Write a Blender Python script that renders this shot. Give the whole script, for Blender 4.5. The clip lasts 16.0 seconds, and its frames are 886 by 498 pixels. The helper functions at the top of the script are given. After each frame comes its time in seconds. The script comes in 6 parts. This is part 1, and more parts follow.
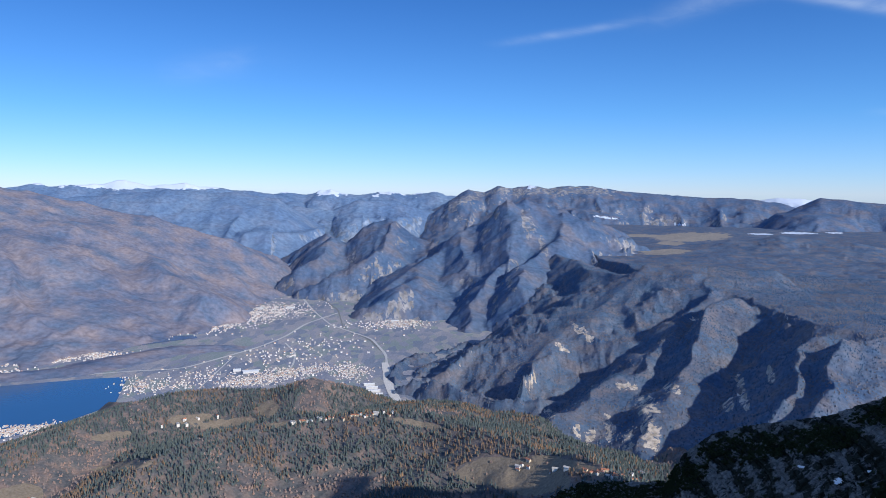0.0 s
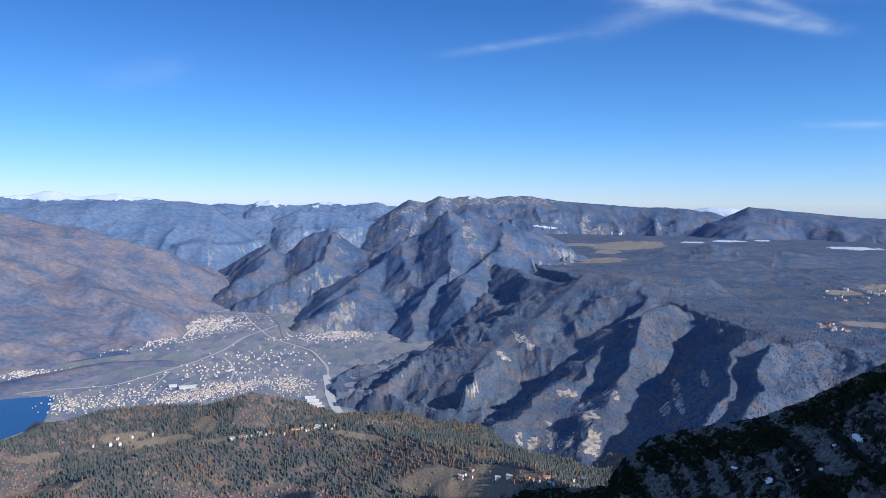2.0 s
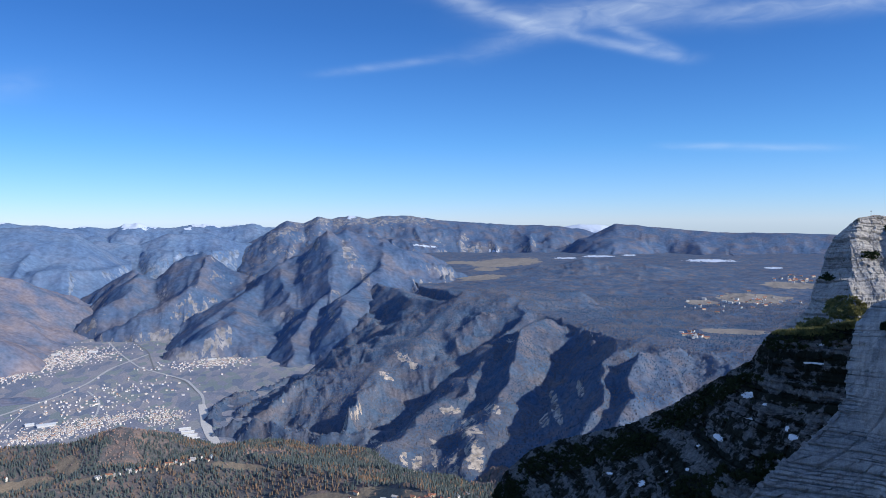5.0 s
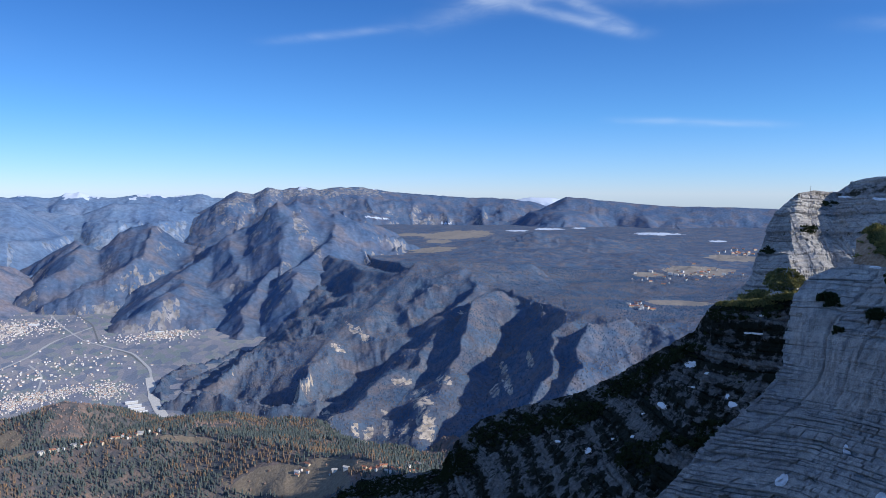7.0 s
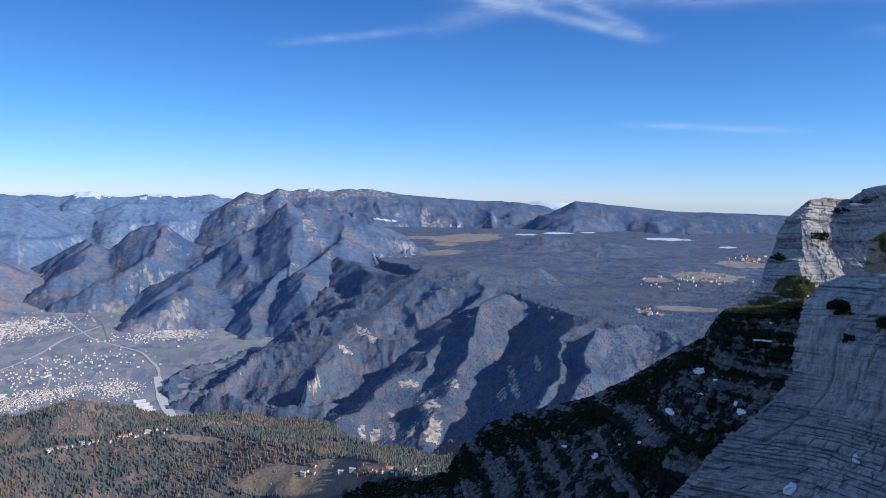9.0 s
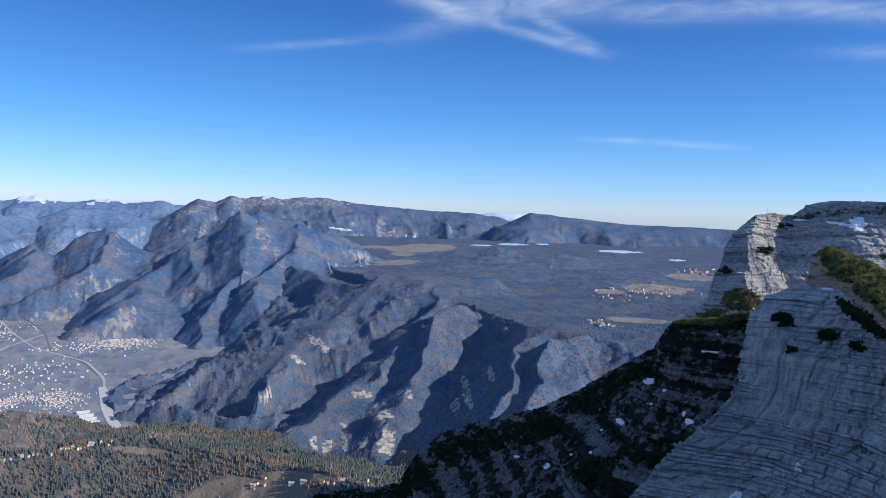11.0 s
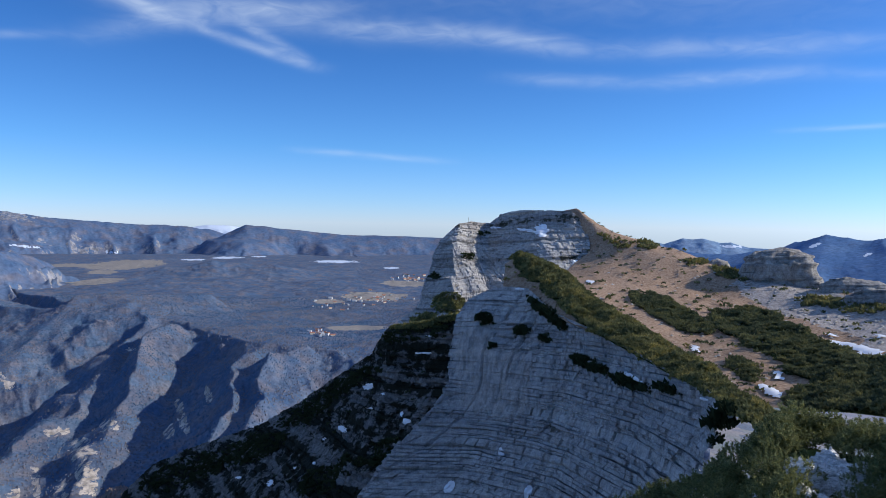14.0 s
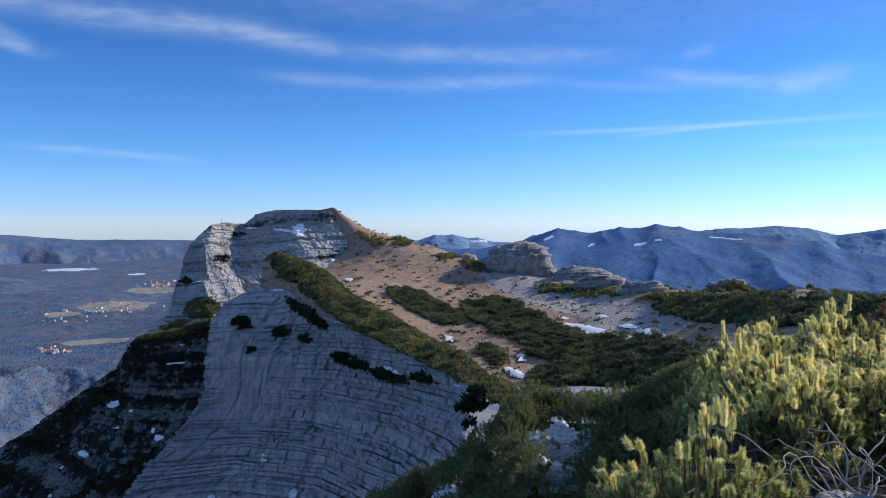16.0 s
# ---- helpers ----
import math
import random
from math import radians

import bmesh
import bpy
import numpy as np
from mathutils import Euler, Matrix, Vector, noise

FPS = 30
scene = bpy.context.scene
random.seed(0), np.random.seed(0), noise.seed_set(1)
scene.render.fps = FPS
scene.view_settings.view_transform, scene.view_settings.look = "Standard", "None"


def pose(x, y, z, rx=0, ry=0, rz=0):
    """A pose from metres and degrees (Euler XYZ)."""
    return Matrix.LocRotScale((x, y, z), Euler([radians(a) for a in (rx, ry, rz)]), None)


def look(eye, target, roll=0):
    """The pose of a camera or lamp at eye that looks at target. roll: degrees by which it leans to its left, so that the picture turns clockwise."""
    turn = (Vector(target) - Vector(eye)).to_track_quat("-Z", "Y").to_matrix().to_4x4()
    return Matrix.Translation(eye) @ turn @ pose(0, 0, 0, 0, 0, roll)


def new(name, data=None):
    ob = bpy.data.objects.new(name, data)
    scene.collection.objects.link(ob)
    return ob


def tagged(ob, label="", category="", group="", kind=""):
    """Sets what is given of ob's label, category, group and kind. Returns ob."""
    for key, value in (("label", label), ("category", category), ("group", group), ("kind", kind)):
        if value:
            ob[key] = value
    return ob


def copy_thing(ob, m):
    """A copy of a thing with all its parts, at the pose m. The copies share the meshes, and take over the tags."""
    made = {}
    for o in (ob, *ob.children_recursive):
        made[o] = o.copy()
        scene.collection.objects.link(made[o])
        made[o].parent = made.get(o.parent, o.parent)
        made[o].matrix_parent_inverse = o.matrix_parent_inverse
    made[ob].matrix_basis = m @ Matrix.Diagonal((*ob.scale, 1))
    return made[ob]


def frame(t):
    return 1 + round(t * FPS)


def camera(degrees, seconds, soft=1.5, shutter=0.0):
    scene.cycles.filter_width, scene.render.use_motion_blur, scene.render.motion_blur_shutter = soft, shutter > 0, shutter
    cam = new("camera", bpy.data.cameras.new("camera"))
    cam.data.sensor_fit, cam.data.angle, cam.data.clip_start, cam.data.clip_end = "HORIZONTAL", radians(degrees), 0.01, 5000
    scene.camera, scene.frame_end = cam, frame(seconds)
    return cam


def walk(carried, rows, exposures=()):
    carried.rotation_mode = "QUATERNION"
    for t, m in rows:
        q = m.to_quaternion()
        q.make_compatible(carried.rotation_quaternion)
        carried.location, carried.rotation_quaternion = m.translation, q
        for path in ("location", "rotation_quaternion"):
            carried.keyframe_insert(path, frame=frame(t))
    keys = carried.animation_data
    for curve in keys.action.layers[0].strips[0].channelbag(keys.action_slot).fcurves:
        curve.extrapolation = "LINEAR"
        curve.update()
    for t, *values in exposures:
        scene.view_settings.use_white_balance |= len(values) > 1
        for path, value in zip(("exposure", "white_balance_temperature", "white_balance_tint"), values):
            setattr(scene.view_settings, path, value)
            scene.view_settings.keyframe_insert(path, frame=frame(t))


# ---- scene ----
# ---- camera: a hand-held turn about the body, arms half stretched ----
EYE_Z = 290.0
ARM = 0.48
cam = camera(61.7, 16.0, soft=0.45)
TURNS = [
    (0.0, -0.02, -4.50, -0.60),
    (0.5, -0.80, -4.32, -0.35),
    (1.0, -1.39, -4.33, 0.04),
    (1.5, -2.64, -4.16, -0.06),
    (2.0, -4.56, -3.67, -0.46),
    (2.5, -6.27, -3.15, -0.82),
    (3.0, -7.62, -2.62, -1.11),
    (3.5, -9.14, -2.03, -1.22),
    (4.0, -10.91, -1.72, -1.13),
    (6.5, -16.91, -3.74, 0.86),
    (7.0, -17.50, -4.29, -0.18),
    (7.5, -17.12, -4.53, -0.74),
    (8.0, -16.73, -4.50, -0.82),
    (10.5, -17.72, -3.18, -1.36),
    (11.0, -20.20, -3.22, -1.66),
    (11.5, -22.58, -2.96, -1.74),
    (12.0, -25.47, -2.64, -1.89),
    (12.5, -29.33, -2.32, -2.06),
    (13.0, -33.97, -1.86, -2.02),
    (13.5, -38.00, -1.73, -1.53),
    (14.0, -41.80, -1.88, -0.88),
    (14.5, -46.21, -1.47, -0.96),
    (15.0, -49.96, -1.22, -0.75),
    (15.5, -54.32, -1.48, -0.11),
    (16.0, -60.35, -1.85, 0.29),
]
walk(cam, [(t, pose(-ARM * math.sin(radians(yaw)), ARM * math.cos(radians(yaw)), EYE_Z, 90 + pitch, roll, yaw)) for t, yaw, pitch, roll in TURNS],
     exposures=((0.0, 0.3), (16.0, 0.3)))

# ---- light: low late-autumn sun, clear sky with thin cirrus ----
SUN_BEARING, SUN_HEIGHT = 137.0, 27.0
world = bpy.data.worlds.new("sky")
scene.world = world
world.use_nodes = True
wn, wl = world.node_tree.nodes, world.node_tree.links
sky = wn.new("ShaderNodeTexSky")
sky.sky_type = "NISHITA"
sky.sun_disc = False
sky.sun_elevation = radians(SUN_HEIGHT)
sky.sun_rotation = radians(SUN_BEARING)
sky.altitude = 2100
sky.air_density, sky.dust_density, sky.ozone_density = 1.0, 0.4, 4.0


def sky_number(op, a, b=0.0, c=None):
    m = wn.new("ShaderNodeMath")
    m.operation = op
    for i, v in enumerate((a, b, c)):
        if isinstance(v, (int, float)):
            m.inputs[i].default_value = v
        elif v is not None:
            wl.new(v, m.inputs[i])
    return m.outputs[0]


def sky_ramp(value, *stops):
    r = wn.new("ShaderNodeValToRGB")
    e = r.color_ramp.elements
    while len(e) < len(stops):
        e.new(0.5)
    for s, (p, c) in zip(e, stops):
        s.position, s.color = p, (*c, 1)
    wl.new(value, r.inputs["Fac"])
    return r.outputs["Color"]


def sky_mix(fac, a, b, mode="MIX"):
    m = wn.new("ShaderNodeMix")
    m.data_type, m.blend_type = "RGBA", mode
    for sock, v in ((m.inputs[0], fac), (m.inputs[6], a), (m.inputs[7], b)):
        if isinstance(v, (int, float)):
            sock.default_value = v
        elif isinstance(v, tuple):
            sock.default_value = (*v, 1)
        else:
            wl.new(v, sock)
    return m.outputs[2]


ways = wn.new("ShaderNodeTexCoord").outputs["Generated"]
split = wn.new("ShaderNodeSeparateXYZ")
wl.new(ways, split.inputs[0])
rise = sky_number("MAXIMUM", split.outputs[2], 0.0)
# deep clear mountain air: the blue grows with height above the horizon
tint = sky_ramp(rise, (0.0, (0.68, 0.79, 1.14)), (0.03, (0.58, 0.77, 1.12)), (0.10, (0.41, 0.72, 1.06)), (0.25, (0.275, 0.585, 0.96)), (0.40, (0.28, 0.56, 0.94)), (1.0, (0.6, 0.8, 1.0)))
clear = sky_mix(1.0, sky.outputs["Color"], tint, "MULTIPLY")
# thin haze brightens the sky towards the sun
sunward = sky_number("ADD", sky_number("MULTIPLY", split.outputs[0], 0.24 * math.sin(radians(SUN_BEARING))), sky_number("MULTIPLY_ADD", split.outputs[1], 0.24 * math.cos(radians(SUN_BEARING)), 1.03))
glow = wn.new("ShaderNodeCombineXYZ")
for k in range(3):
    wl.new(sunward, glow.inputs[k])
clear = sky_mix(1.0, clear, glow.outputs[0], "MULTIPLY")
# thin cirrus: feathered streaks, (bearing, height angle) from end to end, half width, strength
bearing = sky_number("MULTIPLY", sky_number("ARCTAN2", split.outputs[0], split.outputs[1]), 57.2958)
height = sky_number("MULTIPLY", sky_number("ARCSINE", split.outputs[2]), 57.2958)
flat = wn.new("ShaderNodeCombineXYZ")
wl.new(bearing, flat.inputs[0])
wl.new(sky_number("MULTIPLY", height, 3.2), flat.inputs[1])


def wisps(scale, detail, warp):
    n = wn.new("ShaderNodeTexNoise")
    n.inputs["Scale"].default_value, n.inputs["Detail"].default_value, n.inputs["Distortion"].default_value = scale, detail, warp
    wl.new(flat.outputs[0], n.inputs["Vector"])
    return n.outputs["Fac"]


feather, fine = wisps(0.16, 4, 0.8), wisps(0.35, 3, 1.0)
wave = sky_number("MULTIPLY", sky_number("SUBTRACT", feather, 0.5), 1.6)
STREAKS = [
    (13.0, 17.0, 22.6, 14.0, 0.55, 0.55), (22.6, 14.0, 32.0, 11.5, 0.30, 0.5), (26.0, 14.6, 32.0, 11.6, 0.35, 0.4), (4.0, 11.0, 15.0, 12.4, 0.25, 0.25), (15.0, 12.4, 27.0, 15.4, 0.6, 0.25),
    (18.0, 15.2, 34.0, 14.9, 0.9, 0.38), (25.0, 15.4, 36.0, 16.1, 0.5, 0.3), (32.0, 14.5, 46.0, 14.3, 0.7, 0.42), (44.0, 14.3, 53.0, 13.0, 0.6, 0.5), (52.0, 13.1, 74.0, 12.4, 0.6, 0.33),
    (46.0, 11.2, 57.0, 10.6, 0.4, 0.26), (56.0, 10.6, 69.0, 10.9, 0.45, 0.33), (67.0, 10.7, 81.0, 9.7, 0.35, 0.16), (75.0, 11.1, 86.0, 9.5, 0.4, 0.38), (84.0, 9.4, 89.5, 10.2, 0.7, 0.35), (78.0, 12.0, 80.5, 12.5, 0.4, 0.22),
    (30.0, 5.5, 42.5, 4.85, 0.22, 0.3), (66.0, 6.9, 92.0, 7.2, 0.16, 0.42), (74.0, 6.5, 83.0, 7.15, 0.12, 0.3), (83.0, 5.6, 97.0, 5.4, 0.3, 0.22), (-21.0, 7.9, -13.5, 9.6, 0.8, 0.12), (60.0, 16.0, 100.0, 14.0, 2.0, 0.1), (30, 20, 70, 18, 2.5, 0.3)]
veil = None
for a0, e0, a1, e1, w, k in STREAKS:
    n2 = (a1 - a0) ** 2 + (e1 - e0) ** 2
    w = 0.85 * w
    u = sky_number("MULTIPLY_ADD", bearing, (a1 - a0) / n2, -a0 * (a1 - a0) / n2)
    u = sky_number("ADD", u, sky_number("MULTIPLY_ADD", height, (e1 - e0) / n2, -e0 * (e1 - e0) / n2))
    u = sky_number("MINIMUM", sky_number("MAXIMUM", u, 0.0), 1.0)
    dx = sky_number("SUBTRACT", bearing, sky_number("MULTIPLY_ADD", u, a1 - a0, a0))
    dy = sky_number("SUBTRACT", sky_number("ADD", height, sky_number("MULTIPLY", wave, 0.5 * w)), sky_number("MULTIPLY_ADD", u, e1 - e0, e0))
    d2 = sky_number("ADD", sky_number("MULTIPLY", dx, sky_number("MULTIPLY", dx, 0.12)), sky_number("MULTIPLY", dy, dy))
    g = sky_number("MULTIPLY", sky_number("POWER", 2.718, sky_number("MULTIPLY", d2, -0.6 / w ** 2)), 0.6 * k)
    ends = sky_number("MULTIPLY_ADD", sky_number("MULTIPLY", u, sky_number("SUBTRACT", 1.0, u)), 4.2, 0.2)
    g = sky_number("MULTIPLY", g, sky_number("MINIMUM", ends, 1.1))
    veil = g if veil is None else sky_number("ADD", veil, g)
shred = sky_number("MULTIPLY_ADD", fine, 1.4, 0.05)
veil = sky_number("MINIMUM", sky_number("MAXIMUM", sky_number("MULTIPLY", veil, shred), 0.0), 0.75)
clear = sky_mix(veil, clear, (5.2, 6.0, 7.0))
# a bright veil added overhead, out of view, to lift the shaded sides
overhead = sky_number("MULTIPLY", sky_number("MINIMUM", sky_number("MAXIMUM", sky_number("MULTIPLY_ADD", rise, 2.2, -0.95), 0.0), 1.0), 0.3)
clear = sky_mix(overhead, clear, (3.6, 5.0, 7.4))
wl.new(clear, wn["Background"].inputs["Color"])
wn["Background"].inputs["Strength"].default_value = 0.122

sun = new("sun", bpy.data.lights.new("sun", "SUN"))
sun.data.energy, sun.data.angle, sun.data.color = 3.6, radians(0.53), (1.0, 0.93, 0.82)
sun.matrix_world = look((0, 0, 0), (-math.sin(radians(SUN_BEARING)) * math.cos(radians(SUN_HEIGHT)), -math.cos(radians(SUN_BEARING)) * math.cos(radians(SUN_HEIGHT)), -math.sin(radians(SUN_HEIGHT))))


# ---- numeric tools ----
def at(az, el, d):
    """A place from bearing and height angle seen from the stand, and level distance."""
    a = radians(az)
    return np.array((d * math.sin(a), d * math.cos(a), EYE_Z + d * math.tan(radians(el))))


def lattice(ix, iy, iz, seed):
    h = (ix.astype(np.int64) * 374761393 + iy.astype(np.int64) * 668265263 + iz.astype(np.int64) * 1274126177 + seed * 974634777) & 0x7FFFFFFF
    h = ((h ^ (h >> 13)) * 1103515245) & 0x7FFFFFFF
    h = ((h ^ (h >> 16)) * 22695477) & 0x7FFFFFFF
    return ((h ^ (h >> 15)) & 0xFFFF) / 32767.5 - 1.0


def noise3(x, y, z, seed=0):
    """Smooth value noise in -1..1, on arrays."""
    x, y, z = np.broadcast_arrays(np.asarray(x, float), np.asarray(y, float), np.asarray(z, float))
    ix, iy, iz = np.floor(x), np.floor(y), np.floor(z)
    fx, fy, fz = x - ix, y - iy, z - iz
    fx, fy, fz = (f * f * f * (f * (f * 6 - 15) + 10) for f in (fx, fy, fz))
    total = 0
    for dx in (0, 1):
        for dy in (0, 1):
            for dz in (0, 1):
                w = (fx if dx else 1 - fx) * (fy if dy else 1 - fy) * (fz if dz else 1 - fz)
                total = total + w * lattice(ix + dx, iy + dy, iz + dz, seed)
    return total


def fbm(x, y, z=0.0, octaves=4, seed=0, gain=0.5):
    total, amp, norm = 0, 1.0, 0
    for o in range(octaves):
        total = total + amp * noise3(x * 2.03 ** o + 17.3 * o, y * 2.03 ** o - 9.1 * o, np.asarray(z) * 2.03 ** o, seed + o)
        norm += amp
        amp *= gain
    return total / norm


def crests(x, y, octaves=4, seed=0):
    """Ridged noise, 0..1, sharp along crests."""
    total, amp, norm = 0, 1.0, 0
    for o in range(octaves):
        total = total + amp * (1 - np.abs(noise3(x * 2.1 ** o, y * 2.1 ** o, 3.7 * o, seed + o)) * 1.6)
        norm += amp
        amp *= 0.5
    return total / norm


def smooth(a, b, v):
    t = np.clip((v - a) / (b - a), 0.0, 1.0)
    return t * t * (3 - 2 * t)


def grid_faces(rows, cols, keep=None):
    i = np.arange((rows - 1) * (cols - 1))
    r, c = i // (cols - 1), i % (cols - 1)
    a = r * cols + c
    f = np.stack([a, a + 1, a + cols + 1, a + cols], 1)
    if keep is not None:
        f = f[keep[f].any(1)]
    return f


def to_mesh(name, verts, faces, material, values=None, flat=False):
    """A mesh from arrays; unused corners are dropped. values: named numbers for each corner."""
    verts, faces = np.asarray(verts, np.float32), np.asarray(faces, np.int32)
    used = np.unique(faces)
    back = np.full(len(verts), -1, np.int32)
    back[used] = np.arange(len(used))
    verts, faces = verts[used], back[faces]
    k = faces.shape[1]
    me = bpy.data.meshes.new(name)
    me.vertices.add(len(verts))
    me.vertices.foreach_set("co", verts.ravel())
    me.loops.add(faces.size)
    me.loops.foreach_set("vertex_index", faces.ravel())
    me.polygons.add(len(faces))
    me.polygons.foreach_set("loop_start", np.arange(0, faces.size, k, dtype=np.int32))
    me.polygons.foreach_set("use_smooth", np.full(len(faces), not flat))
    for key, v in (values or {}).items():
        layer = me.attributes.new(key, "FLOAT", "POINT")
        layer.data.foreach_set("value", np.asarray(v, np.float32).ravel()[used])
    me.update(calc_edges=True)
    me.validate()
    me.materials.append(material)
    return me


def part(name, me, parent=None, label=""):
    ob = new(name, me)
    if parent is not None:
        ob.parent = parent
    return tagged(ob, label)


# ---- materials ----
def shader(name, rough=0.9, spec=0.2):
    m = bpy.data.materials.new(name)
    m.use_nodes = True
    b = m.node_tree.nodes["Principled BSDF"]
    b.inputs["Roughness"].default_value = rough
    b.inputs["Specular IOR Level"].default_value = spec
    return m, m.node_tree.nodes, m.node_tree.links, b


def place(nodes):
    return nodes.new("ShaderNodeNewGeometry").outputs["Position"]


def grain(nodes, links, scale, detail=4.0, source=None, rough=0.55, stretch=None):
    """A noise value in world metres; scale is waves a metre."""
    n = nodes.new("ShaderNodeTexNoise")
    n.inputs["Scale"].default_value, n.inputs["Detail"].default_value, n.inputs["Roughness"].default_value = scale, detail, rough
    v = source or place(nodes)
    if stretch:
        k = nodes.new("ShaderNodeVectorMath")
        k.operation = "MULTIPLY"
        k.inputs[1].default_value = stretch
        links.new(v, k.inputs[0])
        v = k.outputs[0]
    links.new(v, n.inputs["Vector"])
    return n.outputs["Fac"]


def ramp(nodes, links, value, *stops):
    r = nodes.new("ShaderNodeValToRGB")
    e = r.color_ramp.elements
    while len(e) < len(stops):
        e.new(0.5)
    for s, (p, c) in zip(e, stops):
        s.position, s.color = p, (*c, 1) if len(c) == 3 else c
    links.new(value, r.inputs["Fac"])
    return r.outputs["Color"]


def blend(nodes, links, fac, a, b, mode="MIX"):
    m = nodes.new("ShaderNodeMix")
    m.data_type, m.blend_type = "RGBA", mode
    for sock, v in ((m.inputs[0], fac), (m.inputs[6], a), (m.inputs[7], b)):
        if isinstance(v, (int, float)):
            sock.default_value = v
        elif isinstance(v, tuple):
            sock.default_value = (*v, 1)
        else:
            links.new(v, sock)
    return m.outputs[2]


def number(nodes, links, op, a, b=0.0, c=None):
    m = nodes.new("ShaderNodeMath")
    m.operation = op
    for i, v in enumerate((a, b, c)):
        if v is None:
            continue
        if isinstance(v, (int, float)):
            m.inputs[i].default_value = v
        else:
            links.new(v, m.inputs[i])
    return m.outputs[0]


def given(nodes, key):
    a = nodes.new("ShaderNodeAttribute")
    a.attribute_name = key
    return a.outputs["Fac"]


def relief(nodes, links, b, height, distance, strength=1.0):
    k = nodes.new("ShaderNodeBump")
    k.inputs["Distance"].default_value, k.inputs["Strength"].default_value = distance, strength
    links.new(height, k.inputs["Height"])
    links.new(k.outputs["Normal"], b.inputs["Normal"])


def wooded(name, dark, mid, brown, rock, open_, snow=(0.8, 0.82, 0.85), size=30.0, bump=3.0):
    """Wooded mountainside: conifers, bare autumn woods, pale rock, open ground and snow by the named values."""
    m, n, l, b = shader(name, 0.95, 0.05)
    g1, g2, g3 = grain(n, l, 1 / size, 5), grain(n, l, 6 / size, 4), grain(n, l, 0.13 / size * 3, 3)
    wood = ramp(n, l, g1, (0.36, dark), (0.5, mid), (0.64, brown))
    wood = blend(n, l, 0.42, wood, ramp(n, l, g2, (0.3, (0.35, 0.35, 0.38)), (0.7, (1.3, 1.3, 1.28))), "MULTIPLY")
    wood = blend(n, l, 0.5, wood, ramp(n, l, g3, (0.35, (0.7, 0.75, 0.85)), (0.65, (1.25, 1.15, 1.05))), "MULTIPLY")
    dull = tuple(0.55 * v for v in rock)
    stone = ramp(n, l, grain(n, l, 4 / size, 6), (0.35, dull), (0.55, rock), (0.7, tuple(min(1, 1.25 * v) for v in rock)))
    field = blend(n, l, ramp(n, l, g2, (0.35, (0, 0, 0)), (0.65, (1, 1, 1))), open_, tuple(0.75 * v for v in open_))
    col = blend(n, l, ramp(n, l, given(n, "open"), (0.45, (0, 0, 0)), (0.55, (1, 1, 1))), wood, field)
    broken = grain(n, l, 3.5 / size, 6, rough=0.7, stretch=(1.0, 1.0, 0.45))
    edge = number(n, l, "ADD", given(n, "rock"), number(n, l, "MULTIPLY", number(n, l, "SUBTRACT", broken, 0.6), 4.2))
    col = blend(n, l, ramp(n, l, edge, (0.42, (0, 0, 0)), (0.58, (1, 1, 1))), col, stone)
    edge = number(n, l, "ADD", given(n, "snow"), number(n, l, "MULTIPLY", number(n, l, "SUBTRACT", g2, 0.5), 1.0))
    col = blend(n, l, ramp(n, l, edge, (0.47, (0, 0, 0)), (0.55, (1, 1, 1))), col, snow)
    l.new(col, b.inputs["Base Color"])
    relief(n, l, b, grain(n, l, 3 / size, 6, rough=0.65), bump, 0.9)
    return m


# ---- mountainsides: crest lines with worn slopes ----
def spread(lo, hi, count, log=False):
    return np.geomspace(lo, hi, count) if log else np.linspace(lo, hi, count)


def blobs(vals, az, el, wob, marks):
    """Marks on a surface: (bearing, height angle, half width, half height, lean, key)."""
    for a, e, ra, re, lean, key in marks:
        c, s = math.cos(radians(lean)), math.sin(radians(lean))
        u, v = (az - a) * c + (el - e) * s, -(az - a) * s + (el - e) * c
        vals[key] = np.maximum(vals[key], 1 - smooth(0.6, 1.3, (u / ra) ** 2 + (v / re) ** 2 + (1.8 if key == "rock" else 1.6 if key == "snow" else 0.8) * wob))


